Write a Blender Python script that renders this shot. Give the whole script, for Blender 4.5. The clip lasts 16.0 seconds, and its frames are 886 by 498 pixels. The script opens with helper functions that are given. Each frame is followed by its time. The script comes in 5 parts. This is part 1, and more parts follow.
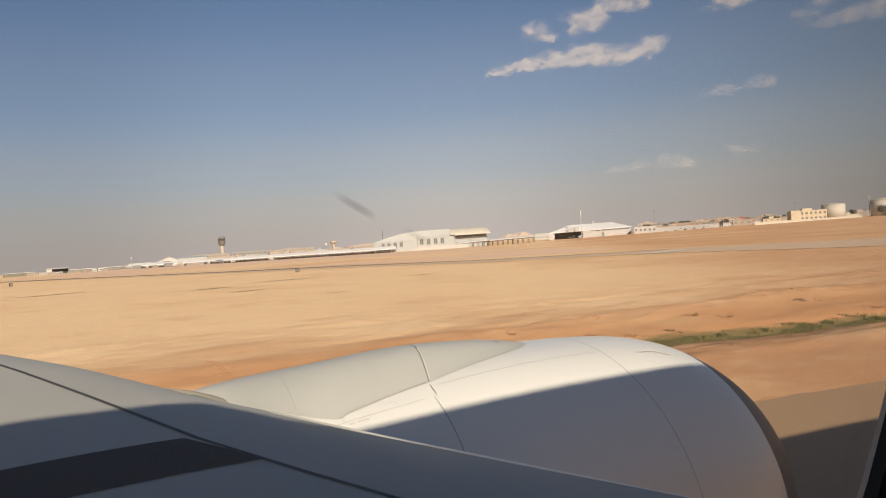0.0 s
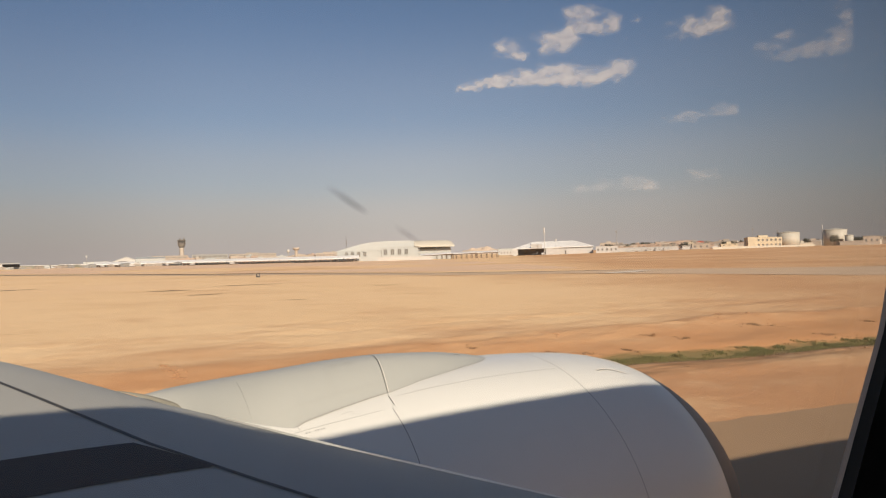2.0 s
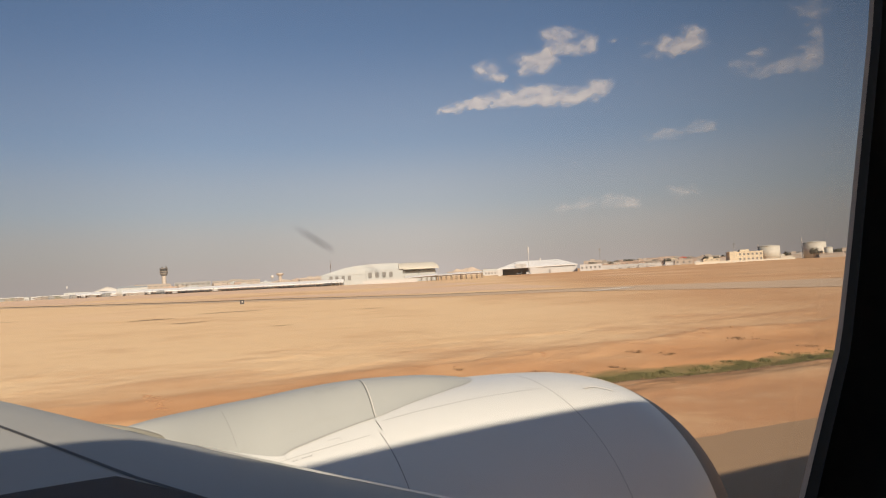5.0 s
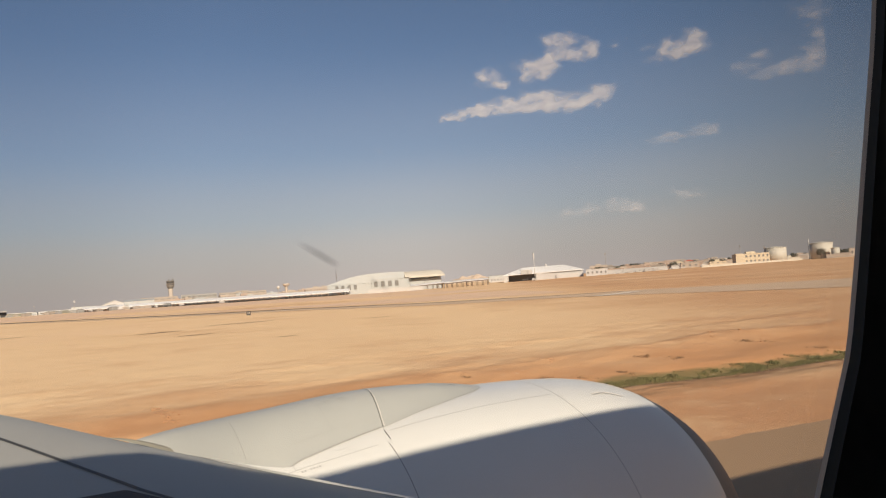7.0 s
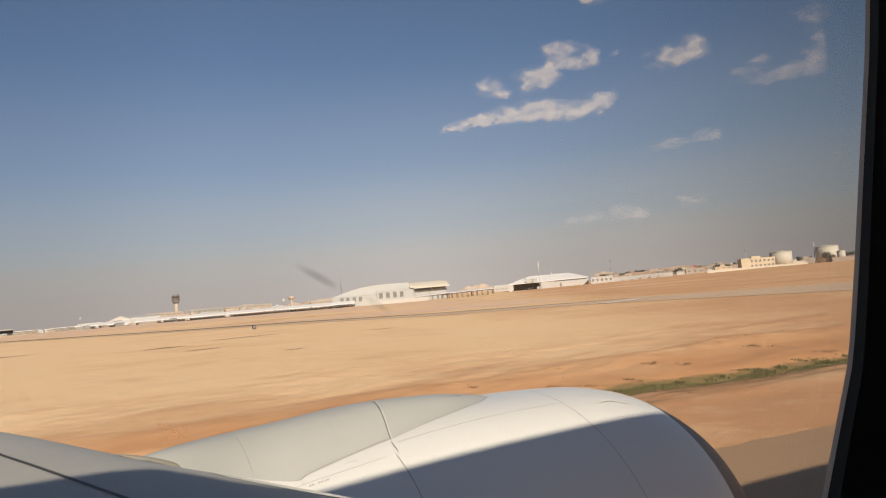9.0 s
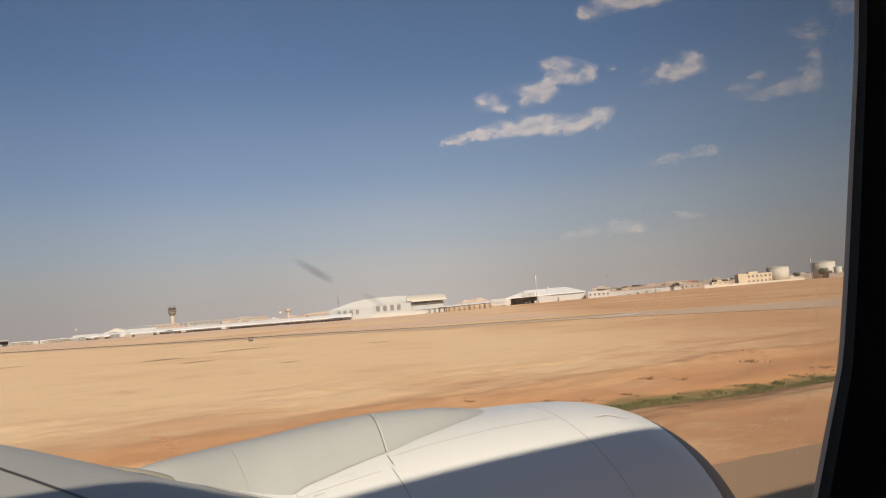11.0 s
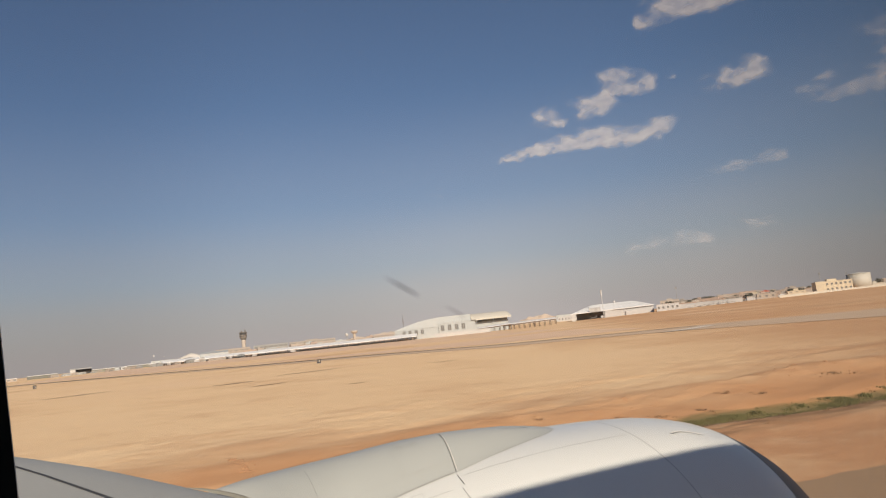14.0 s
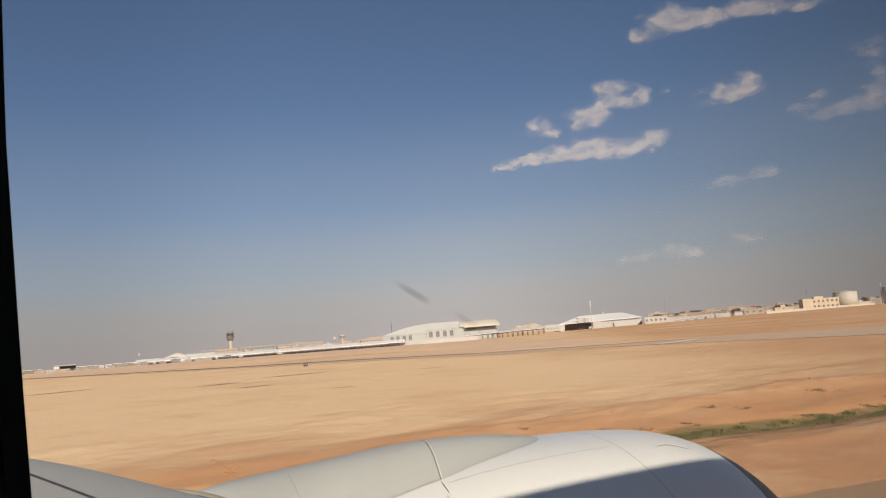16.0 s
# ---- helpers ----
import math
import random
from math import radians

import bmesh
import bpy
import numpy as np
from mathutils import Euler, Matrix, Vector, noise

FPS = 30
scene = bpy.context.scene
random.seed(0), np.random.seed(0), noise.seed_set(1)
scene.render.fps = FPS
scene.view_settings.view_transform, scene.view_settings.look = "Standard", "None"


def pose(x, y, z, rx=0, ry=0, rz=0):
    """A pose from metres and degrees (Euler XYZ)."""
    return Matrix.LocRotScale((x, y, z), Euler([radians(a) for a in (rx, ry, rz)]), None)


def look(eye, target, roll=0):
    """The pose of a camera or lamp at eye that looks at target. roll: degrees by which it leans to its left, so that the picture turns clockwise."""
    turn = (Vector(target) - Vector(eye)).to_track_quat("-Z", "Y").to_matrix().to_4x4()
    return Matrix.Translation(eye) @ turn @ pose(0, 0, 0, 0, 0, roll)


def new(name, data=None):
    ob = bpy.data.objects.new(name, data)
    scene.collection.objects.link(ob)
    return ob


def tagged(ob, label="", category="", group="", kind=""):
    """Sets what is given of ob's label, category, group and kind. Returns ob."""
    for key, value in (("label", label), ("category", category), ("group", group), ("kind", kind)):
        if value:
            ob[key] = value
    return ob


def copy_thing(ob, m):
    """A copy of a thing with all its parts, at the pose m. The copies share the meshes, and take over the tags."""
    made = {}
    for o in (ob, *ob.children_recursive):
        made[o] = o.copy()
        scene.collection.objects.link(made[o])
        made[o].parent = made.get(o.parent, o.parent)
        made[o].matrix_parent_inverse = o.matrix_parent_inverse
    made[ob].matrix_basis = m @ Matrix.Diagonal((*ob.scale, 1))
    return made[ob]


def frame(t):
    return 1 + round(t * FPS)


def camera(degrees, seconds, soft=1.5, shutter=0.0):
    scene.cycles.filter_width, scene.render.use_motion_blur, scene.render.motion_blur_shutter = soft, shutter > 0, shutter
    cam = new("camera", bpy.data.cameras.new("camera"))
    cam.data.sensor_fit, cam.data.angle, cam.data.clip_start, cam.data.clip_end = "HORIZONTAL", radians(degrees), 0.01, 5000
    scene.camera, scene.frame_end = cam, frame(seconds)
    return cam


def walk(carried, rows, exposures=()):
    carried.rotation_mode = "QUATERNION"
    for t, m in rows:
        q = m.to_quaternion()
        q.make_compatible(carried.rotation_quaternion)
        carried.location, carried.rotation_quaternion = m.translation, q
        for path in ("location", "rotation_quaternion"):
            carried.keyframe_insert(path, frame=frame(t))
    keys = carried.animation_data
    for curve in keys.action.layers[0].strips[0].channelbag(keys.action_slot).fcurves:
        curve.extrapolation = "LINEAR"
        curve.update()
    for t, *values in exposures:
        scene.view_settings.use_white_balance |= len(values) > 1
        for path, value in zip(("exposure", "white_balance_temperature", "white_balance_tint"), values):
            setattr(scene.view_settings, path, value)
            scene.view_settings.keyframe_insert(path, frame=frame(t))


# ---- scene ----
cam = camera(64.02, 16.0, soft=1.1)
walk(cam, [
    (0.0, pose(0.0076, 0.0190, 5.7999, 89.570, 3.918, -28.719)),
    (0.5, pose(0.0092, 0.0227, 5.8013, 89.340, 3.137, -30.269)),
    (1.0, pose(0.0064, 0.0230, 5.7991, 89.637, 2.856, -30.882)),
    (1.5, pose(0.0024, 0.0241, 5.7973, 89.815, 2.106, -31.135)),
    (2.0, pose(0.0019, 0.0239, 5.7970, 90.400, 1.529, -31.650)),
    (2.5, pose(0.0010, 0.0224, 5.7952, 90.666, 1.254, -32.851)),
    (3.0, pose(0.0024, 0.0232, 5.7957, 90.862, 1.225, -33.126)),
    (3.5, pose(0.0055, 0.0221, 5.7998, 91.259, 2.093, -33.335)),
    (4.0, pose(0.0025, 0.0188, 5.7986, 91.508, 2.149, -33.274)),
    (6.5, pose(0.0040, 0.0148, 5.8031, 92.854, 4.188, -32.287)),
    (7.0, pose(0.0036, 0.0162, 5.8016, 92.747, 3.983, -32.407)),
    (7.5, pose(0.0038, 0.0156, 5.8017, 92.778, 4.324, -32.427)),
    (8.0, pose(0.0041, 0.0139, 5.8033, 93.260, 4.681, -32.184)),
    (8.5, pose(0.0048, 0.0131, 5.8044, 93.669, 5.256, -31.909)),
    (9.0, pose(0.0051, 0.0146, 5.8038, 93.604, 4.994, -32.001)),
    (9.5, pose(0.0078, 0.0158, 5.8029, 93.898, 4.635, -32.491)),
    (12.0, pose(0.0015, 0.0100, 5.7975, 95.754, 4.114, -31.109)),
    (12.5, pose(0.0023, 0.0136, 5.8000, 96.381, 3.596, -30.072)),
    (13.0, pose(0.0004, 0.0091, 5.7963, 96.053, 4.401, -29.511)),
    (13.5, pose(-0.0042, 0.0037, 5.7935, 96.456, 5.892, -27.114)),
    (14.0, pose(-0.0098, -0.0020, 5.7970, 96.633, 6.122, -27.011)),
    (14.5, pose(-0.0120, -0.0039, 5.8010, 97.155, 5.998, -26.949)),
    (15.0, pose(-0.0120, 0.0001, 5.7960, 97.365, 5.739, -27.707)),
    (15.5, pose(-0.0139, 0.0027, 5.7939, 96.753, 4.922, -28.046)),
    (16.0, pose(-0.0151, 0.0013, 5.7977, 97.073, 4.541, -27.970)),
], exposures=[(0.0, 0.32, 6560, 10), (4.0, 0.32, 6540, 10), (9.5, 0.30, 6420, 10), (12.5, 0.22, 6260, 10), (16.0, 0.21, 6230, 10)])

# ---- light ----
SUN_TO = Vector((-0.15, -1.0, 0.54)).normalized()
sun_data = bpy.data.lights.new("sun", "SUN")
sun_data.energy, sun_data.angle, sun_data.color = 5.0, radians(0.6), (1.0, 0.87, 0.70)
sun = new("sun", sun_data)
sun.matrix_world = look(SUN_TO * 50, (0, 0, 0))

world = bpy.data.worlds.new("sky")
world.use_nodes = True
scene.world = world
wn, wl = world.node_tree.nodes, world.node_tree.links
sky = wn.new("ShaderNodeTexSky")
sky.sky_type, sky.sun_disc = "NISHITA", False
sky.sun_elevation = math.asin(SUN_TO.z)
sky.sun_rotation = math.atan2(SUN_TO.x, SUN_TO.y)
sky.altitude, sky.air_density, sky.dust_density, sky.ozone_density = 600, 1.0, 2.0, 2.0
# dust haze thickens towards the horizon
tc, sep = wn.new("ShaderNodeTexCoord"), wn.new("ShaderNodeSeparateXYZ")
wl.new(tc.outputs["Generated"], sep.inputs[0])
hz = wn.new("ShaderNodeValToRGB")
hz.color_ramp.interpolation = "EASE"
hz.color_ramp.elements[0].position, hz.color_ramp.elements[0].color = 0.0, (0.92, 0.92, 0.92, 1)
hz.color_ramp.elements[1].position, hz.color_ramp.elements[1].color = 0.34, (0.0, 0.0, 0.0, 1)
for p, c in ((0.05, 0.74), (0.11, 0.42), (0.20, 0.14)):
    hz.color_ramp.elements.new(p).color = (c, c, c, 1)
wl.new(sep.outputs["Z"], hz.inputs[0])
hm = wn.new("ShaderNodeMix")
hm.data_type = "RGBA"
wl.new(hz.outputs[0], hm.inputs[0])
thin = wn.new("ShaderNodeMix")
thin.data_type, thin.blend_type = "RGBA", "MULTIPLY"
thin.inputs[0].default_value = 1.0
wl.new(sky.outputs[0], thin.inputs[6])
wl.new(thin.outputs[2], hm.inputs[6])
# the dust's colour along X: palest near 0.5, darker towards nose and tail
side = wn.new("ShaderNodeValToRGB")
side.color_ramp.interpolation = "EASE"
side.color_ramp.elements[0].position, side.color_ramp.elements[0].color = 0.0, (0.62, 0.62, 0.62, 1)
side.color_ramp.elements[1].position, side.color_ramp.elements[1].color = 0.93, (0.43, 0.43, 0.43, 1)
for p, c in ((0.25, 0.76), (0.5, 0.90), (0.72, 0.72)):
    side.color_ramp.elements.new(p).color = (c, c, c, 1)
wl.new(sep.outputs["X"], side.inputs[0])
# factor on the upper sky's colour along X, lower at both ends
clear = wn.new("ShaderNodeValToRGB")
clear.color_ramp.interpolation = "EASE"
clear.color_ramp.elements[0].position, clear.color_ramp.elements[0].color = 0.0, (0.81, 0.83, 0.88, 1)
clear.color_ramp.elements[1].position, clear.color_ramp.elements[1].color = 0.92, (0.79, 0.79, 0.80, 1)
for p, c in ((0.28, 0.97), (0.6, 0.99)):
    clear.color_ramp.elements.new(p).color = (c * 0.98, c * 0.99, c * 1.03, 1)
wl.new(sep.outputs["X"], clear.inputs[0])
wl.new(clear.outputs[0], thin.inputs[7])
hc = wn.new("ShaderNodeMix")
hc.data_type, hc.blend_type = "RGBA", "MULTIPLY"
hc.inputs[0].default_value = 1.0
wl.new(side.outputs[0], hc.inputs[6])
hc.inputs[7].default_value = (8.8, 7.8, 7.3, 1)
wl.new(hc.outputs[2], hm.inputs[7])
wl.new(hm.outputs[2], wn["Background"].inputs["Color"])
wn["Background"].inputs["Strength"].default_value = 0.070


# ---- materials ----
def material(name, rough=0.6, metal=0.0, spec=0.5):
    m = bpy.data.materials.new(name)
    m.use_nodes = True
    b = m.node_tree.nodes["Principled BSDF"]
    b.inputs["Roughness"].default_value = rough
    b.inputs["Metallic"].default_value = metal
    b.inputs["Specular IOR Level"].default_value = spec
    return m, m.node_tree.nodes, m.node_tree.links, b


def coords(n, l, scale=(1, 1, 1), world_space=False, turn=0.0):
    """Object coordinates, or the place in the world, stretched."""
    if world_space:
        src = n.new("ShaderNodeNewGeometry").outputs["Position"]
    else:
        src = n.new("ShaderNodeTexCoord").outputs["Object"]
    mp = n.new("ShaderNodeMapping")
    if turn:
        mp.vector_type = "TEXTURE"
        mp.inputs["Scale"].default_value = tuple(1 / q for q in scale)
        mp.inputs["Rotation"].default_value = (0, 0, radians(turn))
    else:
        mp.inputs["Scale"].default_value = scale
    l.new(src, mp.inputs["Vector"])
    return mp.outputs[0]


def noise_tex(n, l, vec, scale, detail=4, rough=0.55, distort=0.0):
    t = n.new("ShaderNodeTexNoise")
    t.inputs["Scale"].default_value, t.inputs["Detail"].default_value = scale, detail
    t.inputs["Roughness"].default_value, t.inputs["Distortion"].default_value = rough, distort
    l.new(vec, t.inputs["Vector"])
    return t.outputs["Fac"]


def ramp(n, l, fac, stops):
    r = n.new("ShaderNodeValToRGB")
    while len(r.color_ramp.elements) < len(stops):
        r.color_ramp.elements.new(0.5)
    for e, (p, c) in zip(r.color_ramp.elements, stops):
        e.position = p
        e.color = (*c, 1) if len(c) == 3 else (c[0], c[0], c[0], 1)
    l.new(fac, r.inputs[0])
    return r.outputs[0]


def mix(n, l, fac, a, b, mode="MIX"):
    m = n.new("ShaderNodeMix")
    m.data_type, m.blend_type = "RGBA", mode
    for sock, val in ((m.inputs[0], fac), (m.inputs[6], a), (m.inputs[7], b)):
        if isinstance(val, (int, float)):
            sock.default_value = val
        elif isinstance(val, tuple):
            sock.default_value = (*val, 1)
        else:
            l.new(val, sock)
    return m.outputs[2]


def bump(n, l, b, height, strength, dist):
    bp = n.new("ShaderNodeBump")
    bp.inputs["Strength"].default_value, bp.inputs["Distance"].default_value = strength, dist
    l.new(height, bp.inputs["Height"])
    l.new(bp.outputs[0], b.inputs["Normal"])


def worn(name, color, dark, scale=1.0, rough=0.6, metal=0.0, spec=0.5, fine=30.0, world_space=False, relief=0.1, amount=0.6, vary=0.0):
    """Paint, plaster or metal with stains at a large and a fine scale."""
    m, n, l, b = material(name, rough, metal, spec)
    v = coords(n, l, (1, 1, 1), world_space)
    big = noise_tex(n, l, v, scale, 5, 0.6)
    small = noise_tex(n, l, v, scale * fine, 3, 0.6)
    f = ramp(n, l, big, [(0.35, (0.0,)), (0.75, (1.0,))])
    f2 = ramp(n, l, small, [(0.3, (0.0,)), (0.8, (0.35,))])
    add = n.new("ShaderNodeMath")
    add.operation, add.use_clamp = "MULTIPLY_ADD", True
    l.new(f, add.inputs[0])
    add.inputs[1].default_value = amount
    l.new(f2, add.inputs[2])
    c = mix(n, l, add.outputs[0], color, dark)
    if vary:
        oi = n.new("ShaderNodeObjectInfo")
        hv = n.new("ShaderNodeHueSaturation")
        mr = n.new("ShaderNodeMapRange")
        mr.inputs["To Min"].default_value, mr.inputs["To Max"].default_value = 1 - vary, 1 + vary
        l.new(oi.outputs["Random"], mr.inputs["Value"])
        l.new(mr.outputs[0], hv.inputs["Value"])
        l.new(c, hv.inputs["Color"])
        c = hv.outputs[0]
    l.new(c, b.inputs["Base Color"])
    rr = n.new("ShaderNodeMapRange")
    rr.inputs["To Min"].default_value, rr.inputs["To Max"].default_value = rough * 0.85, min(1, rough * 1.2)
    l.new(small, rr.inputs["Value"])
    l.new(rr.outputs[0], b.inputs["Roughness"])
    if relief:
        bump(n, l, b, small, relief, 0.02)
    return m


def sand_material():
    m, n, l, b = material("sand", 0.95, 0, 0.15)
    v = coords(n, l, (1, 1, 1), True)
    vs = coords(n, l, (0.75, 1.0, 1.0), True, -24)
    far = noise_tex(n, l, vs, 0.02, 6, 0.62, 0.4)
    mid = noise_tex(n, l, vs, 0.11, 7, 0.64, 0.6)
    near = noise_tex(n, l, v, 0.55, 6, 0.65)
    grit = noise_tex(n, l, v, 7.0, 4, 0.7)
    pale, tan, red, dark = (0.91, 0.65, 0.38), (0.82, 0.54, 0.285), (0.56, 0.285, 0.135), (0.38, 0.205, 0.11)
    c = mix(n, l, ramp(n, l, far, [(0.30, (0,)), (0.80, (0.75,))]), pale, tan)
    # the plain turns redder towards the runway's near end
    sx = n.new("ShaderNodeSeparateXYZ")
    l.new(v, sx.inputs[0])
    east = n.new("ShaderNodeMapRange")
    east.interpolation_type = "SMOOTHSTEP"
    east.inputs["From Min"].default_value, east.inputs["From Max"].default_value = -10, 64
    east.inputs["To Max"].default_value = 0.95
    slant = n.new("ShaderNodeMath")
    slant.operation = "MULTIPLY_ADD"
    l.new(sx.outputs["Y"], slant.inputs[0])
    slant.inputs[1].default_value = -0.75
    l.new(sx.outputs["X"], slant.inputs[2])
    l.new(slant.outputs[0], east.inputs["Value"])
    blot = n.new("ShaderNodeMath")
    blot.operation, blot.use_clamp = "MULTIPLY", True
    l.new(east.outputs[0], blot.inputs[0])
    l.new(ramp(n, l, noise_tex(n, l, vs, 0.035, 6, 0.6), [(0.25, (0.55,)), (0.7, (1.0,))]), blot.inputs[1])
    c = mix(n, l, blot.outputs[0], c, (0.58, 0.305, 0.145))
    # bare red earth lies beside the taxiway and in long tongues further out
    mr = n.new("ShaderNodeMapRange")
    mr.inputs["From Min"].default_value, mr.inputs["From Max"].default_value = 16, 62
    mr.inputs["To Min"].default_value, mr.inputs["To Max"].default_value = 0.30, -0.10
    l.new(sx.outputs["Y"], mr.inputs["Value"])
    ad = n.new("ShaderNodeMath")
    l.new(mid, ad.inputs[0])
    l.new(mr.outputs[0], ad.inputs[1])
    c = mix(n, l, ramp(n, l, ad.outputs[0], [(0.44, (0,)), (0.80, (1.0,))]), c, red)
    c = mix(n, l, ramp(n, l, near, [(0.58, (0,)), (0.85, (0.38,))]), c, dark)
    ruts = noise_tex(n, l, coords(n, l, (0.3, 1.0, 1.0), True, -14), 1.1, 6, 0.7, 1.0)
    rm = n.new("ShaderNodeMath")
    rm.operation, rm.use_clamp = "MULTIPLY", True
    l.new(ramp(n, l, ruts, [(0.48, (0,)), (0.72, (1.0,))]), rm.inputs[0])
    l.new(mr.outputs[0], rm.inputs[1])
    rm2 = n.new("ShaderNodeMath")
    rm2.operation, rm2.use_clamp = "MULTIPLY", True
    l.new(rm.outputs[0], rm2.inputs[0])
    rm2.inputs[1].default_value = 2.3
    c = mix(n, l, rm2.outputs[0], c, red)
    c = mix(n, l, ramp(n, l, grit, [(0.35, (0,)), (0.9, (0.30,))]), c, pale)
    # thin darker drifts and bleached flecks over the whole plain
    drift = noise_tex(n, l, coords(n, l, (0.6, 1.0, 1.0), True, -27), 0.04, 8, 0.68, 0.3)
    c = mix(n, l, ramp(n, l, drift, [(0.52, (0,)), (0.74, (0.34,))]), c, red)
    fleck = noise_tex(n, l, coords(n, l, (0.8, 1.0, 1.0), True, -24), 0.22, 8, 0.72, 0.2)
    c = mix(n, l, ramp(n, l, fleck, [(0.50, (0,)), (0.75, (0.30,))]), c, (0.92, 0.69, 0.43))
    c = mix(n, l, ramp(n, l, fleck, [(0.26, (0.24,)), (0.45, (0,))]), c, red)
    # crumbly crust: patches of small brown clods and bleached flats
    crust = noise_tex(n, l, v, 0.9, 10, 0.75, 0.3)
    where = noise_tex(n, l, v, 0.13, 5, 0.6)
    cm = n.new("ShaderNodeMath")
    cm.operation, cm.use_clamp = "MULTIPLY", True
    l.new(ramp(n, l, crust, [(0.52, (0,)), (0.66, (0.55,))]), cm.inputs[0])
    l.new(ramp(n, l, where, [(0.44, (0.15,)), (0.62, (1.0,))]), cm.inputs[1])
    c = mix(n, l, cm.outputs[0], c, (0.46, 0.25, 0.125))
    c = mix(n, l, ramp(n, l, crust, [(0.30, (0.30,)), (0.46, (0,))]), c, pale)
    # broad red and bleached bands on the distant field
    away = n.new("ShaderNodeVectorMath")
    away.operation = "LENGTH"
    l.new(v, away.inputs[0])
    out = n.new("ShaderNodeMapRange")
    out.interpolation_type = "SMOOTHSTEP"
    out.inputs["From Min"].default_value, out.inputs["From Max"].default_value = 60, 150
    l.new(away.outputs["Value"], out.inputs["Value"])
    wide = noise_tex(n, l, coords(n, l, (0.8, 1.0, 1.0), True, -50), 0.011, 6, 0.7, 0.4)
    for stops_, paint in (([(0.50, (0,)), (0.66, (0.60,))], (0.50, 0.235, 0.105)), ([(0.34, (0.55,)), (0.48, (0,))], (0.86, 0.60, 0.38))):
        wm = n.new("ShaderNodeMath")
        wm.operation, wm.use_clamp = "MULTIPLY", True
        l.new(ramp(n, l, wide, stops_), wm.inputs[0])
        l.new(out.outputs[0], wm.inputs[1])
        c = mix(n, l, wm.outputs[0], c, paint)
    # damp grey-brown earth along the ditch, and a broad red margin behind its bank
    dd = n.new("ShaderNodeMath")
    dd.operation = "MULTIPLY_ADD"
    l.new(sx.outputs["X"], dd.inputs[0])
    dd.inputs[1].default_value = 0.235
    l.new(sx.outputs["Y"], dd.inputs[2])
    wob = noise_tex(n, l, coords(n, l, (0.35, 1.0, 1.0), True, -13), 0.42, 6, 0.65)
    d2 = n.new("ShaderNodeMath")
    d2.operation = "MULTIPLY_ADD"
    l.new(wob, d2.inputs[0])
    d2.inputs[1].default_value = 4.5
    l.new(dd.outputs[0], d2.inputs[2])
    margin = n.new("ShaderNodeMapRange")
    margin.inputs["From Min"].default_value, margin.inputs["From Max"].default_value = 33.0, 65.0
    sway = n.new("ShaderNodeMath")
    sway.operation = "MULTIPLY_ADD"
    l.new(noise_tex(n, l, coords(n, l, (0.6, 1.0, 1.0), True, -13), 0.09, 7, 0.66), sway.inputs[0])
    sway.inputs[1].default_value = 22.0
    l.new(dd.outputs[0], sway.inputs[2])
    l.new(sway.outputs[0], margin.inputs["Value"])
    c = mix(n, l, ramp(n, l, margin.outputs[0], [(0.24, (0,)), (0.44, (0.66,)), (0.58, (0.55,)), (0.88, (0,))]), c, (0.60, 0.295, 0.125))
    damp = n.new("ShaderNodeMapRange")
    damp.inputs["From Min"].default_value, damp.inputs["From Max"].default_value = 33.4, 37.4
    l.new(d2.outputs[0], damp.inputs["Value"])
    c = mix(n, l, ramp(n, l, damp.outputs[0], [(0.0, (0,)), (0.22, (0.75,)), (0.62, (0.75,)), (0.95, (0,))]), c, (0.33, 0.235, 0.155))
    olive = n.new("ShaderNodeMapRange")
    olive.inputs["From Min"].default_value, olive.inputs["From Max"].default_value = 35.2, 37.8
    l.new(d2.outputs[0], olive.inputs["Value"])
    og = n.new("ShaderNodeMath")
    og.operation, og.use_clamp = "MULTIPLY", True
    l.new(ramp(n, l, olive.outputs[0], [(0.0, (0,)), (0.3, (0.85,)), (0.7, (0.85,)), (1.0, (0,))]), og.inputs[0])
    xr = n.new("ShaderNodeMapRange")
    xr.inputs["From Min"].default_value, xr.inputs["From Max"].default_value = 10, 18
    l.new(sx.outputs["X"], xr.inputs["Value"])
    l.new(xr.outputs[0], og.inputs[1])
    c = mix(n, l, og.outputs[0], c, (0.18, 0.15, 0.06))
    # trampled dead thatch and dark earth on the near side of the mat
    dead = n.new("ShaderNodeMapRange")
    dead.inputs["From Min"].default_value, dead.inputs["From Max"].default_value = 30.2, 36.0
    l.new(d2.outputs[0], dead.inputs["Value"])
    thatch = noise_tex(n, l, coords(n, l, (0.22, 1.0, 1.0), True, -13), 0.75, 7, 0.72, 0.6)
    dm = n.new("ShaderNodeMath")
    dm.operation, dm.use_clamp = "MULTIPLY", True
    l.new(ramp(n, l, dead.outputs[0], [(0.0, (0,)), (0.3, (1.0,)), (0.75, (1.0,)), (1.0, (0,))]), dm.inputs[0])
    l.new(ramp(n, l, thatch, [(0.40, (0,)), (0.62, (0.85,))]), dm.inputs[1])
    dx = n.new("ShaderNodeMath")
    dx.operation, dx.use_clamp = "MULTIPLY", True
    l.new(dm.outputs[0], dx.inputs[0])
    l.new(xr.outputs[0], dx.inputs[1])
    c = mix(n, l, dx.outputs[0], c, (0.21, 0.125, 0.062))
    l.new(c, b.inputs["Base Color"])
    h = n.new("ShaderNodeMath")
    h.operation = "MULTIPLY_ADD"
    l.new(near, h.inputs[0])
    h.inputs[1].default_value = 2.0
    l.new(grit, h.inputs[2])
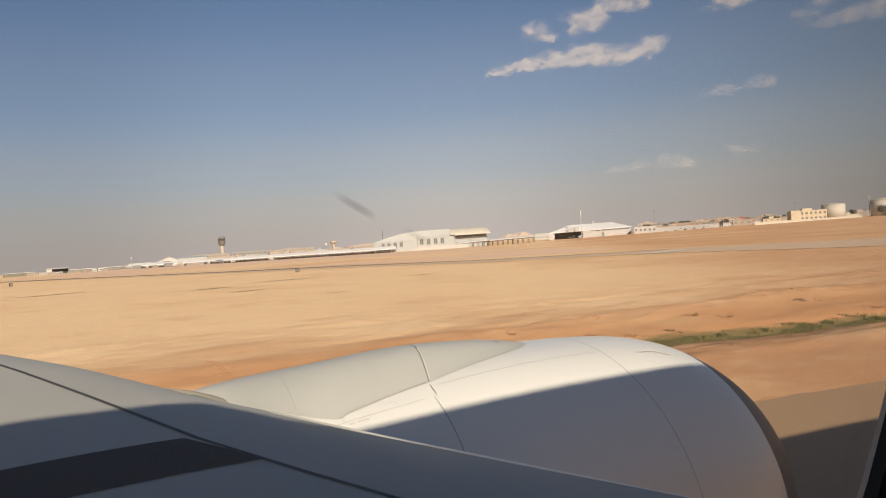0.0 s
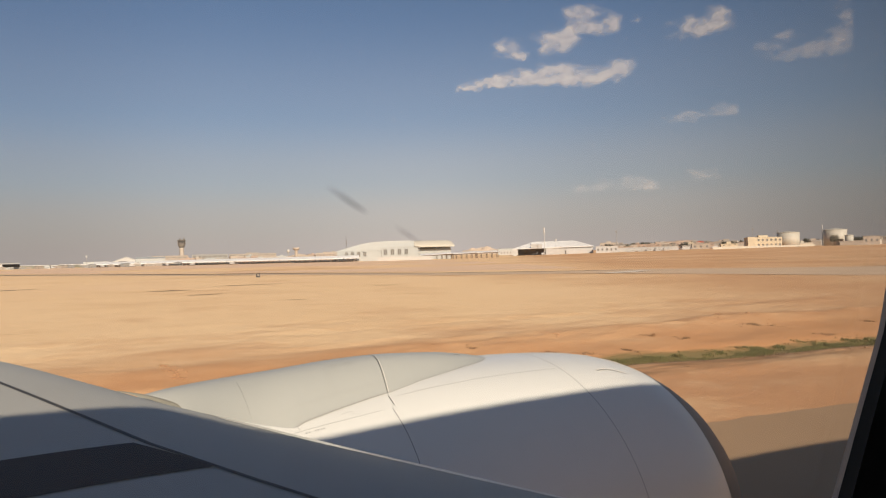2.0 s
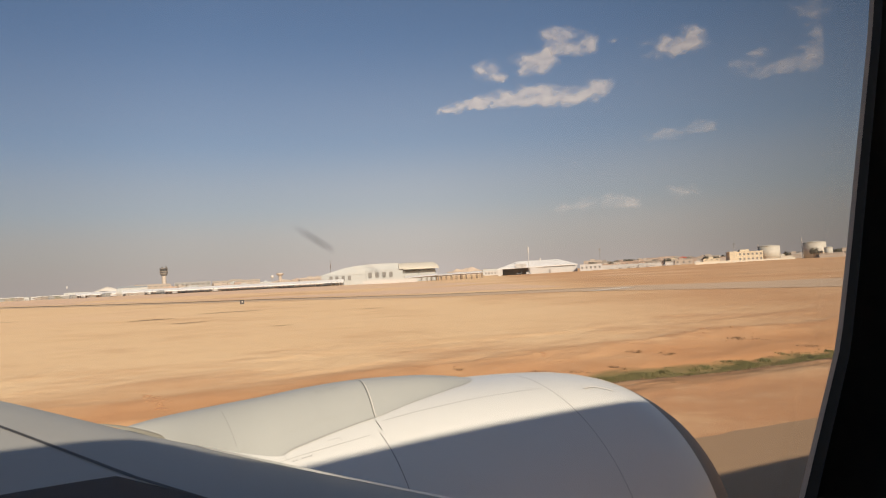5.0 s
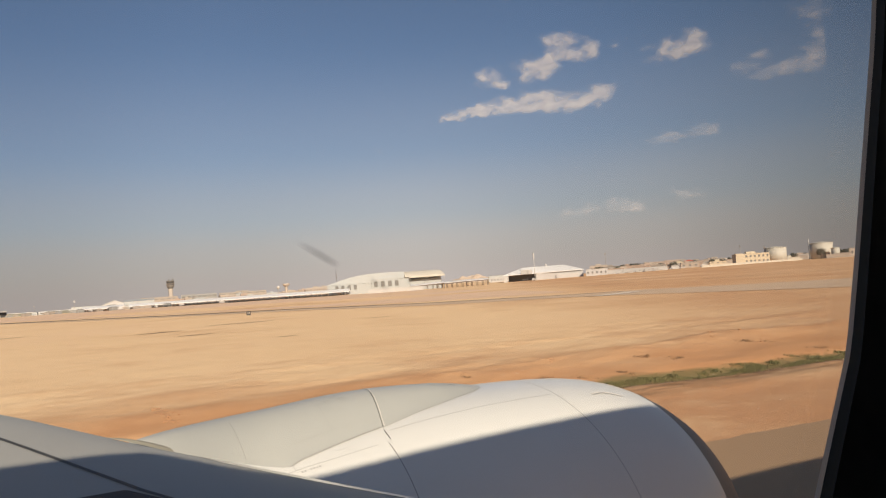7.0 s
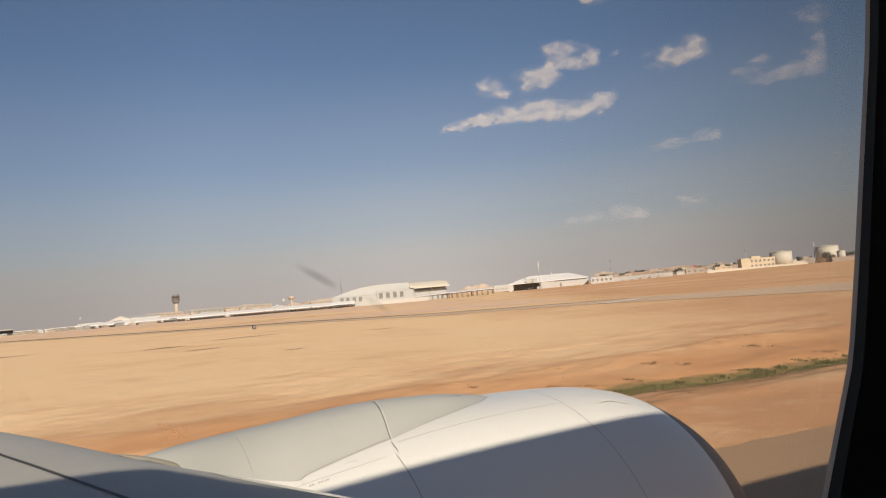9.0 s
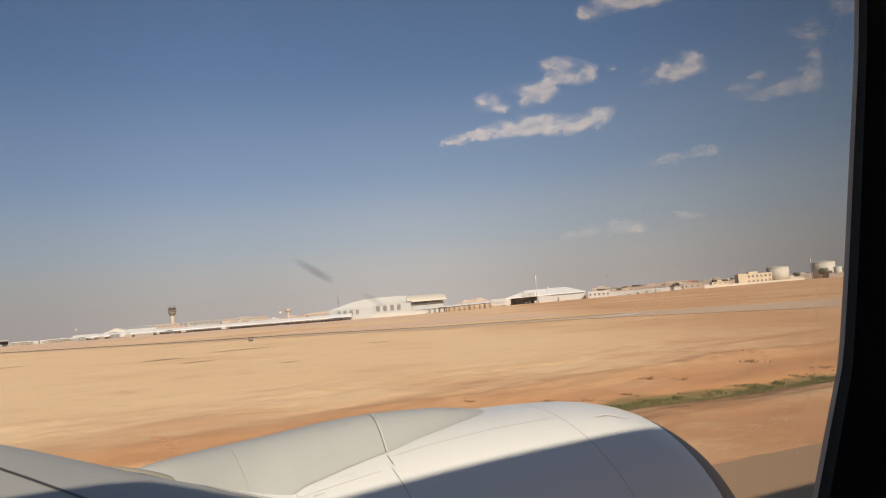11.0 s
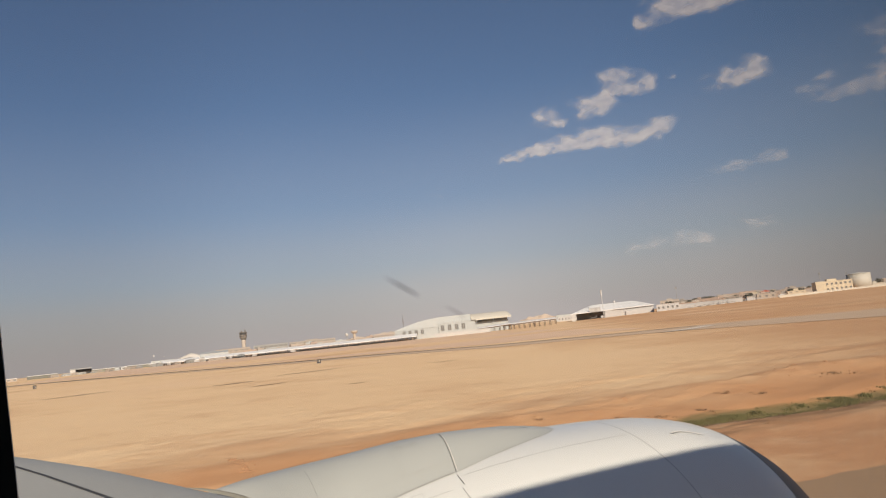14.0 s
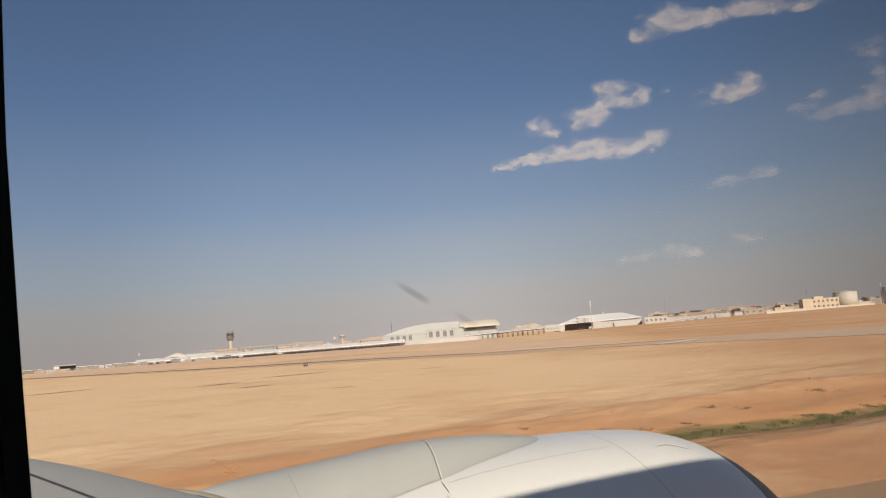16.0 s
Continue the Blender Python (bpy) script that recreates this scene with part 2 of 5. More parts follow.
    bump(n, l, b, h.outputs[0], 0.5, 0.10)
    return m


def asphalt_material(name, color, dark):
    m, n, l, b = material(name, 0.9, 0, 0.25)
    v = coords(n, l, (1, 1, 1), True)
    big = noise_tex(n, l, v, 0.08, 5, 0.6)
    fine = noise_tex(n, l, v, 14, 3, 0.7)
    c = mix(n, l, ramp(n, l, big, [(0.35, (0,)), (0.7, (0.8,))]), color, dark)
    c = mix(n, l, ramp(n, l, fine, [(0.3, (0,)), (0.9, (0.3,))]), c, (0.30, 0.235, 0.16))
    l.new(c, b.inputs["Base Color"])
    bump(n, l, b, fine, 0.3, 0.02)
    return m


def plain(name, color, rough=0.5, metal=0.0, spec=0.5):
    m, n, l, b = material(name, rough, metal, spec)
    v = coords(n, l)
    c = mix(n, l, ramp(n, l, noise_tex(n, l, v, 9, 4), [(0.3, (0,)), (0.8, (1,))]), color, tuple(x * 0.8 for x in color))
    l.new(c, b.inputs["Base Color"])
    return m


def cloud_material():
    m, n, l, b = material("cloud_vapour", 1.0, 0, 0)
    v = coords(n, l, (0.75, 1.2, 1))
    at = n.new("ShaderNodeAttribute")
    at.attribute_name = "vapour"
    big = noise_tex(n, l, v, 0.013, 10, 0.62, 0.15)
    sub = n.new("ShaderNodeMath")
    sub.operation = "MULTIPLY_ADD"
    l.new(big, sub.inputs[0])
    sub.inputs[1].default_value = 1.3
    l.new(at.outputs["Fac"], sub.inputs[2])
    mr = n.new("ShaderNodeMapRange")
    mr.interpolation_type = "SMOOTHSTEP"
    mr.inputs["From Min"].default_value, mr.inputs["From Max"].default_value = 0.80, 2.05
    mr.inputs["To Max"].default_value = 0.80
    l.new(sub.outputs[0], mr.inputs["Value"])
    b.inputs["Base Color"].default_value = (0.49, 0.50, 0.53, 1)
    l.new(mr.outputs[0], b.inputs["Alpha"])
    return m


def glass_material():
    m = bpy.data.materials.new("window_acrylic")
    m.use_nodes = True
    n, l = m.node_tree.nodes, m.node_tree.links
    n.remove(n["Principled BSDF"])
    tr, gl, mx = n.new("ShaderNodeBsdfTransparent"), n.new("ShaderNodeBsdfGlossy"), n.new("ShaderNodeMixShader")
    tr.inputs[0].default_value = (0.97, 0.96, 0.95, 1)
    gl.inputs["Roughness"].default_value = 0.25
    # two panes, four surfaces: the gloss grows towards grazing sight
    fr, four = n.new("ShaderNodeFresnel"), n.new("ShaderNodeMath")
    fr.inputs["IOR"].default_value = 1.49
    four.operation, four.use_clamp = "MULTIPLY", True
    l.new(fr.outputs[0], four.inputs[0])
    four.inputs[1].default_value = 3.0
    l.new(four.outputs[0], mx.inputs[0])
    l.new(tr.outputs[0], mx.inputs[1])
    l.new(gl.outputs[0], mx.inputs[2])
    # a thin film of dust scatters some daylight
    dust, film = n.new("ShaderNodeBsdfTranslucent"), n.new("ShaderNodeMixShader")
    dust.inputs[0].default_value = (0.9, 0.8, 0.7, 1)
    film.inputs[0].default_value = 0.055
    l.new(mx.outputs[0], film.inputs[1])
    l.new(dust.outputs[0], film.inputs[2])
    l.new(film.outputs[0], n["Material Output"].inputs[0])
    return m


def clear_material():
    """The thin outer pane: nearly all light passes."""
    m = bpy.data.materials.new("outer_acrylic")
    m.use_nodes = True
    n, l = m.node_tree.nodes, m.node_tree.links
    n.remove(n["Principled BSDF"])
    tr = n.new("ShaderNodeBsdfTransparent")
    tr.inputs[0].default_value = (0.995, 0.995, 0.995, 1)
    l.new(tr.outputs[0], n["Material Output"].inputs[0])
    return m


def smudge_material():
    """A greasy grey smear on the pane, thin towards its rim."""
    m = bpy.data.materials.new("pane_smear")
    m.use_nodes = True
    n, l = m.node_tree.nodes, m.node_tree.links
    n.remove(n["Principled BSDF"])
    tr, df, mx = n.new("ShaderNodeBsdfTransparent"), n.new("ShaderNodeBsdfDiffuse"), n.new("ShaderNodeMixShader")
    df.inputs[0].default_value = (0.12, 0.11, 0.11, 1)
    at = n.new("ShaderNodeAttribute")
    at.attribute_name = "vapour"
    mr = n.new("ShaderNodeMapRange")
    mr.interpolation_type = "SMOOTHSTEP"
    mr.inputs["To Max"].default_value = 0.29
    l.new(at.outputs["Fac"], mr.inputs["Value"])
    l.new(mr.outputs[0], mx.inputs[0])
    l.new(tr.outputs[0], mx.inputs[1])
    l.new(df.outputs[0], mx.inputs[2])
    l.new(mx.outputs[0], n["Material Output"].inputs[0])
    return m


def gasket_material():
    """Milky edge of the acrylic pane: daylight passes through it."""
    m = bpy.data.materials.new("pane_edge")
    m.use_nodes = True
    n, l = m.node_tree.nodes, m.node_tree.links
    n.remove(n["Principled BSDF"])
    df, tl, mx = n.new("ShaderNodeBsdfDiffuse"), n.new("ShaderNodeBsdfTranslucent"), n.new("ShaderNodeMixShader")
    v = coords(n, l)
    c = mix(n, l, noise_tex(n, l, v, 60, 3), (0.86, 0.78, 0.70), (0.74, 0.66, 0.58))
    l.new(c, df.inputs[0])
    l.new(c, tl.inputs[0])
    mx.inputs[0].default_value = 0.6
    l.new(df.outputs[0], mx.inputs[1])
    l.new(tl.outputs[0], mx.inputs[2])
    l.new(mx.outputs[0], n["Material Output"].inputs[0])
    return m


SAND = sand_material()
TAXI = asphalt_material("taxiway_asphalt", (0.41, 0.265, 0.15), (0.34, 0.215, 0.12))
RUNWAY = asphalt_material("runway_asphalt", (0.69, 0.50, 0.335), (0.60, 0.43, 0.285))
WORNA = asphalt_material("worn_asphalt", (0.23, 0.18, 0.135), (0.18, 0.14, 0.105))
PAINT = worn("aircraft_paint", (0.755, 0.748, 0.695), (0.70, 0.693, 0.645), 0.7, 0.30, fine=12, relief=0.0, amount=0.25)
# glossy lacquer over the white paint
PAINT.node_tree.nodes["Principled BSDF"].inputs["Coat Weight"].default_value = 0.5
PAINT.node_tree.nodes["Principled BSDF"].inputs["Coat Roughness"].default_value = 0.12
GREY = worn("pylon_grey", (0.43, 0.435, 0.40), (0.375, 0.38, 0.35), 0.8, 0.38, fine=14, relief=0.0, amount=0.5)
WINGP = worn("wing_grey", (0.395, 0.39, 0.355), (0.33, 0.325, 0.295), 0.6, 0.5, spec=0.35, fine=20, relief=0.0, amount=0.4)
BLACKGRIP = worn("walkway_grip", (0.028, 0.029, 0.033), (0.02, 0.02, 0.023), 3, 0.85, fine=60)
SEAM = plain("dark_seam", (0.06, 0.06, 0.06), 0.7)
HAIR = plain("panel_hairline", (0.33, 0.33, 0.31), 0.7)
EDGEW = worn("edge_paint", (0.84, 0.79, 0.70), (0.76, 0.71, 0.63), 2, 0.4, relief=0)
LEMETAL = worn("bare_metal", (0.95, 0.92, 0.87), (0.90, 0.87, 0.82), 2, 0.28, metal=1.0, relief=0)
LIPM = worn("inlet_lip_metal", (0.115, 0.115, 0.12), (0.09, 0.09, 0.095), 2, 0.45, metal=0.25, relief=0)
DARKIN = plain("engine_dark", (0.03, 0.03, 0.035), 0.6)
CREAMF = worn("fairing_sealant", (0.27, 0.255, 0.205), (0.22, 0.21, 0.165), 3, 0.5, relief=0)
RUBBER = plain("window_rubber", (0.04, 0.039, 0.036), 0.9, 0, 0.1)
# paler copy of the rubber, for the surround's shaded inner part
SURR_PALE = plain("surround_pale", (0.36, 0.355, 0.33), 0.7, 0, 0.2)
GASKET = gasket_material()
SEAL = plain("seal_bead", (0.75, 0.74, 0.72), 0.5, 0, 0.3)
TRIM = plain("cabin_trim", (0.74, 0.70, 0.64), 0.8, 0, 0.1)
CLOUD = cloud_material()
ACRYLIC = glass_material()
CLEAR = clear_material()
SMEAR = smudge_material()
WHITEB = worn("white_cladding", (0.52, 0.50, 0.475), (0.45, 0.435, 0.41), 0.08, 0.7, fine=20, vary=0.05, relief=0)
ROOFW = worn("white_roof_sheet", (0.80, 0.78, 0.75), (0.70, 0.68, 0.65), 0.08, 0.6, fine=20, vary=0.05, relief=0)
PALEB = worn("pale_cladding", (0.44, 0.455, 0.445), (0.385, 0.40, 0.39), 0.08, 0.7, fine=20, vary=0.05, relief=0)
CREAMB = worn("cream_sheet", (0.62, 0.57, 0.47), (0.55, 0.50, 0.41), 0.08, 0.65, fine=20, relief=0)
BEIGEB = worn("beige_render", (0.45, 0.385, 0.32), (0.39, 0.33, 0.27), 0.1, 0.85, fine=15, vary=0.12, relief=0)
OFFICEB = worn("cream_render", (0.62, 0.52, 0.37), (0.54, 0.45, 0.32), 0.1, 0.85, fine=15, relief=0)
PEACHB = worn("peach_render", (0.43, 0.325, 0.255), (0.37, 0.28, 0.22), 0.1, 0.85, fine=15, vary=0.1, relief=0)
GREYB = worn("grey_render", (0.33, 0.33, 0.31), (0.26, 0.26, 0.25), 0.1, 0.8, fine=15, vary=0.1, relief=0)
TOWERB = worn("tower_render", (0.37, 0.325, 0.275), (0.31, 0.27, 0.225), 0.1, 0.85, fine=15, relief=0)
HEAP = worn("heap_sand", (0.58, 0.46, 0.355), (0.47, 0.365, 0.275), 0.08, 0.95, fine=10, relief=0)
TANKB = worn("tank_paint", (0.54, 0.50, 0.42), (0.47, 0.44, 0.365), 0.12, 0.6, fine=14, relief=0)
APRON = asphalt_material("dusty_apron", (0.86, 0.60, 0.405), (0.76, 0.50, 0.32))
SOIL = worn("dark_soil", (0.36, 0.225, 0.12), (0.27, 0.165, 0.085), 0.2, 0.95, fine=8, world_space=True)
CABGLASS = plain("cab_glass", (0.07, 0.07, 0.072), 0.25)
DECKB = worn("deck_concrete", (0.19, 0.17, 0.145), (0.15, 0.135, 0.115), 0.1, 0.85, fine=15, relief=0)
OLIVE = worn("olive_sheet", (0.20, 0.20, 0.155), (0.15, 0.15, 0.115), 0.1, 0.8, fine=15, vary=0.15, relief=0)
# black of wheels and chassis, also painted in as shade inside openings
DARKG = plain("dark_parts_and_shade", (0.03, 0.03, 0.03), 0.6)
PANE = plain("dark_glazing", (0.19, 0.18, 0.165), 0.35)
REDR = plain("red_roof", (0.45, 0.10, 0.05), 0.7)
STEEL = plain("galvanised_steel", (0.35, 0.34, 0.33), 0.5, 0.4)
RUST = plain("rusty_steel", (0.13, 0.09, 0.06), 0.8)
LINE = plain("runway_paint", (0.80, 0.70, 0.56), 0.8)
JETG = worn("jet_grey", (0.10, 0.10, 0.10), (0.07, 0.07, 0.07), 0.8, 0.5, relief=0)
BARK = plain("bark", (0.10, 0.07, 0.045), 0.9)
LEAF = worn("tree_leaf", (0.155, 0.145, 0.105), (0.115, 0.11, 0.08), 0.4, 0.8, fine=8, relief=0)
GRASS = worn("green_grass", (0.15, 0.145, 0.048), (0.235, 0.195, 0.08), 0.25, 0.85, fine=6, world_space=True, relief=0)
DRYG = worn("dry_scrub", (0.24, 0.145, 0.07), (0.14, 0.085, 0.042), 0.3, 0.9, fine=6, world_space=True, relief=0)
SIGNRED = plain("sign_red", (0.42, 0.03, 0.025), 0.5)
SIGNYEL = plain("sign_yellow", (0.45, 0.32, 0.06), 0.5)
SIGNBLK = plain("sign_black", (0.015, 0.015, 0.015), 0.5)
SIGNWHT = plain("sign_white", (0.75, 0.74, 0.72), 0.5)
PALEST = worn("pale_stone", (0.62, 0.50, 0.38), (0.45, 0.34, 0.24), 1.5, 0.9, fine=6, world_space=True)
ROCK = worn("red_clod", (0.42, 0.225, 0.105), (0.28, 0.14, 0.07), 1.2, 0.95, fine=6, world_space=True)


# ---- mesh helpers ----
def mesh_object(name, bm, mat, smooth=False):
    me = bpy.data.meshes.new(name)
    bm.to_mesh(me)
    bm.free()
    if smooth:
        me.shade_smooth()
    me.materials.append(mat)
    return new(name, me)


def part(name, bm, mat, parent, label="", smooth=False):
    ob = mesh_object(name, bm, mat, smooth)
    ob.parent = parent
    if label:
        tagged(ob, label)
    return ob


def thing(name, m, label, category, group="", kind=""):
    e = new(name)
    e.matrix_world = m
    return tagged(e, label, category, group, kind)


def box_bm(x0, x1, y0, y1, z0, z1, bm=None, bevel=0.0):
    own = bm or bmesh.new()
    g = bmesh.ops.create_cube(own, size=1, matrix=Matrix.Translation(((x0 + x1) / 2, (y0 + y1) / 2, (z0 + z1) / 2)) @ Matrix.Diagonal((x1 - x0, y1 - y0, z1 - z0, 1)))
    if bevel:
        es = list({e for v in g["verts"] for e in v.link_edges})
        bmesh.ops.bevel(own, geom=es, offset=bevel, segments=1, affect="EDGES")
    return own


def loft(sections, close=False, cap=False):
    """Skin a list of equally long point rings."""
    bm = bmesh.new()
    rows = [[bm.verts.new(p) for p in s] for s in sections]
    k = len(rows[0])
    for a, b in zip(rows, rows[1:]):
        for i in range(k if close else k - 1):
            j = (i + 1) % k
            bm.faces.new((a[i], a[j], b[j], b[i]))
    if cap:
        bm.faces.new(rows[0])
        bm.faces.new(list(reversed(rows[-1])))
    bmesh.ops.recalc_face_normals(bm, faces=bm.faces)
    return bm


def cyl_bm(r0, r1, z0, z1, seg=24, bm=None, at=(0, 0)):
    own = bm or bmesh.new()
    bmesh.ops.create_cone(own, cap_ends=True, segments=seg, radius1=r0, radius2=r1, depth=z1 - z0,
                          matrix=Matrix.Translation((at[0], at[1], (z0 + z1) / 2)))
    return own


def rod(a, b, r, seg=6, bm=None):
    own = bm or bmesh.new()
    a, b = Vector(a), Vector(b)
    q = (b - a).to_track_quat("Z", "Y").to_matrix().to_4x4()
    bmesh.ops.create_cone(own, cap_ends=True, segments=seg, radius1=r, radius2=r, depth=(b - a).length,
                          matrix=Matrix.Translation((a + b) / 2) @ q)
    return own


def sstep(a, b, x):
    t = min(1, max(0, (x - a) / (b - a)))
    return t * t * (3 - 2 * t)


# ---- ground ----
def ground_z(x, y):
    """The field falls a little towards the far apron."""
    d = math.hypot(x, y)
    return (-1.2 + 4.6 * sstep(520, 860, x)) * sstep(380, 950, d)


def ditch_y(x):
    return 33.6 - 0.235 * x


def relief(x, y):
    """Shallow ditch and rutted earth beside the taxiway."""
    z = 0.0
    d = y - ditch_y(x)
    if x > -60:
        z -= 0.45 * math.exp(-(d / 1.6) ** 2) * sstep(-60, -30, x)
    near = sstep(17, 20, y) * (1 - sstep(50, 75, y))
    # a low eroded bank runs along the far side of the ditch
    lump = 0.5 + 0.9 * noise.noise(Vector((x * 0.11, y * 0.10, 3)))
    z += 0.42 * max(0, lump) * math.exp(-((d - 5.5 - 0.15 * min(60, max(0, x)) - 2.5 * noise.noise(Vector((x * 0.05, 0, 8)))) / 3.0) ** 2) * sstep(-40, 0, x)
    z += near * 0.10 * noise.fractal(Vector((x * 0.16, y * 0.30, 0)), 1.0, 2.0, 4)
    bank = math.exp(-((d - 5.5 - 0.15 * min(60, max(0, x))) / 3.2) ** 2) * sstep(5, 20, x)
    z += bank * 0.22 * abs(noise.fractal(Vector((x * 0.35, y * 0.45, 6)), 0.9, 2.0, 4))
    z += near * 0.16 * max(0, noise.noise(Vector((x * 0.07, y * 0.13, 5)))) * sstep(28, 36, y)
    return z


def ground():
    # cells grow with distance from the aeroplane, to the horizon
    xs = [-4600, -3000, -2000, -1300, -800, -500, -300, -180, -110, -70, -45, -30, -20] + [-14 + 0.6 * i for i in range(140)] + [72, 76, 82, 90, 100, 114, 132, 156, 190, 230, 290, 370, 460, 560, 680, 820, 1000, 1300, 1800, 2600, 3600, 4600]
    ys = [-4600, -2500, -1200, -500, -200, -80, -30, -10, 2, 10, 15] + [16.5 + 0.45 * i for i in range(110)] + [68, 72, 78, 86, 96, 110, 130, 156, 190, 240, 300, 380, 470, 580, 700, 850, 1000, 1300, 1800, 2600, 3600, 4600]
    bm = bmesh.new()
    rows = [[bm.verts.new((x, y, ground_z(x, y) + relief(x, y))) for x in xs] for y in ys]
    for a, b in zip(rows, rows[1:]):
        for i in range(len(xs) - 1):
            bm.faces.new((a[i], a[i + 1], b[i + 1], b[i]))
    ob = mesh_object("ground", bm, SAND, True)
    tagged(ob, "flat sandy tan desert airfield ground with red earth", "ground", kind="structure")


def strip(name, left, right, mat, lift, label, cuts=8):
    """A paved strip between two edge lines of equal length."""
    bm = bmesh.new()
    rows = []
    for i in range(len(left) - 1):
        for k in range(cuts):
            t = k / cuts
            a = Vector(left[i]).lerp(Vector(left[i + 1]), t)
            b = Vector(right[i]).lerp(Vector(right[i + 1]), t)
            rows.append([bm.verts.new((*a.lerp(b, u), ground_z(*a.lerp(b, u)) + lift)) for u in (0, 0.33, 0.67, 1)])
    for a, b in zip(rows, rows[1:]):
        for i in range(3):
            bm.faces.new((a[i], a[i + 1], b[i + 1], b[i]))
    bmesh.ops.recalc_face_normals(bm, faces=bm.faces)
    ob = mesh_object(name, bm, mat)
    tagged(ob, label, "road", kind="structure")
    return ob


ground()
EDGE = [(-300, 22), (-40, 21)] + [(-10 + 0.8 * i, 19.3 - 0.2 * max(0, -10 + 0.8 * i) + 0.30 * noise.fractal(Vector((0.8 * i, 2, 1)), 0.7, 2.0, 5)) for i in range(88)] + [(70, 5.3), (400, -29)]
strip("taxiway", [(x, -30.0) for x, y in EDGE], EDGE, TAXI, 0.03, "dusty brown asphalt taxiway with a sandy edge", 2)
RUN_NEAR = [(-140, 900), (-16, 524), (33, 352), (56.5, 290), (84, 228), (99, 165), (121, 135), (124, 126), (126, 114), (128, 88), (130, 70), (133, 64), (150, -60)]
RUN_FAR = [(-140, 920), (-16, 540), (34, 368), (60, 307), (91, 248), (110, 184), (134, 150), (144, 147), (155, 139), (165, 113), (177, 94), (183, 88), (230, -60)]
strip("runway", RUN_NEAR, RUN_FAR, RUNWAY, 0.05, "long grey asphalt runway crossing the sand", 5)
strip("runway_lane", [(-140.0, 917.0), (-16.4, 545.0), (35.8, 382.8), (60.8, 312.6), (81.9, 267.4), (91.5, 248.8), (110.3, 183.8), (134.2, 150.6), (141.9, 144.9), (147.5, 137.1)],
      [(-140.0, 963.8), (-17.5, 586.2), (37.6, 401.5), (63.2, 325.2), (84.5, 276.8), (94.3, 256.5), (112.3, 187.4), (135.9, 152.4), (143.3, 146.3), (148.2, 137.8)], WORNA, 0.09, "dark worn asphalt lane along the runway", 5)
strip("runway_line", [(122, 127.5), (131, 129), (143, 132.5)], [(124.5, 123.5), (132, 124.5), (143.5, 128)], LINE, 0.12, "faded white painted line across the runway")
strip("apron", [(-60, 790), (-10, 640), (42, 440), (70, 350), (92, 296), (122, 205), (165, 168)], [(60, 1390), (150, 1235), (205, 1170), (262, 1065), (330, 960), (392, 845), (480, 770)], APRON, 0.03,
      "pinkish dusty concrete apron before the canopies")


# ---- aeroplane ----
plane = thing("airliner", pose(0, 0, 0), "white twin-engined jet airliner on the taxiway", "airliner")

FUS_Y, FUS_Z, FUS_R = -2.83, 5.42, 3.10


# bulge heights along x, shaped to set the shadow's edge on the wing
HUMP = [(-40, 0.70), (-2.0, 0.70), (-1.4, 0.72), (-1.0, 0.70), (-0.4, 0.69), (-0.13, 0.66), (0.0, 0.60), (0.28, 0.41), (0.5, 0.24), (0.77, 0.08), (1.0, 0.0), (60, 0.0)]


def shadow_hump(x):
    for (x0, h0), (x1, h1) in zip(HUMP, HUMP[1:]):
        if x0 <= x <= x1:
            return h0 + (h1 - h0) * (x - x0) / (x1 - x0)
    return 0.0


def fuselage():
    sec = []
    for i in range(529):
        x = -32 + i * 0.125
        # the 0.13 term narrows the unseen forward hull to shorten its ground shadow
        k = 1 - 0.20 * (max(0, x - 9) / 12) ** 2 - 0.13 * sstep(9.5, 14, x)
        if x < -22:
            k = 1 - 0.5 * ((-22 - x) / 10) ** 1.5
        if x > 26:
            k *= math.sqrt(max(0.001, 1 - ((x - 26) / 8.1) ** 2))
        # unseen bulge along the crown, added to cast shade over the wing
        hump = shadow_hump(x) * sstep(-9, -6, x)
        ring_ = []
        for j in range(72):
            a = 2 * math.pi * j / 72
            r = FUS_R * k + hump * sstep(0.55, 0.95, a) * (1 - sstep(2.2, 2.6, a))
            ring_.append((x, FUS_Y + r * math.cos(a), FUS_Z - 0.5 * (1 - k) + r * math.sin(a)))
        sec.append(ring_)
    bm = loft(sec, close=True, cap=True)
    # the opening of the passenger window
    cut = [f for f in bm.faces if (lambda c: -0.30 < c.x < 0.60 and c.y > 0 and 5.55 < c.z < 6.35)(f.calc_center_median())]
    bmesh.ops.delete(bm, geom=cut, context="FACES")
    return part("fuselage", bm, PAINT, plane, "white painted fuselage skin", True)


def chord(y):
    return 10.8 - 0.36 * y if y < 9 else 7.56 - 0.26 * (y - 9)


def half_thick(u):
    return 5 * 0.115 * (0.2969 * math.sqrt(u) - 0.126 * u - 0.3516 * u * u + 0.2843 * u ** 3 - 0.1036 * u ** 4)


def wing_le(y):
    return 6.67 - 0.69 * y, 3.04 + 0.161 * min(y, 9) + 0.11 * max(0, y - 9)


def droop(y, s):
    """The slat's nose hangs a little below the wing's own curve."""
    return np.interp(y, (3.0, 4.5, 5.5, 6.3, 7.2, 8.2, 10), (0.0, 0.038, 0.070, 0.075, 0.10, 0.06, 0.02)) * math.exp(-(s / 0.55) ** 2)


def wing_top(y, s, lift=0.0):
    x, z = wing_le(y)
    c = chord(y)
    return (x - s, y, z + c * half_thick(min(1, max(0, s) / c)) - droop(y, s) + lift)


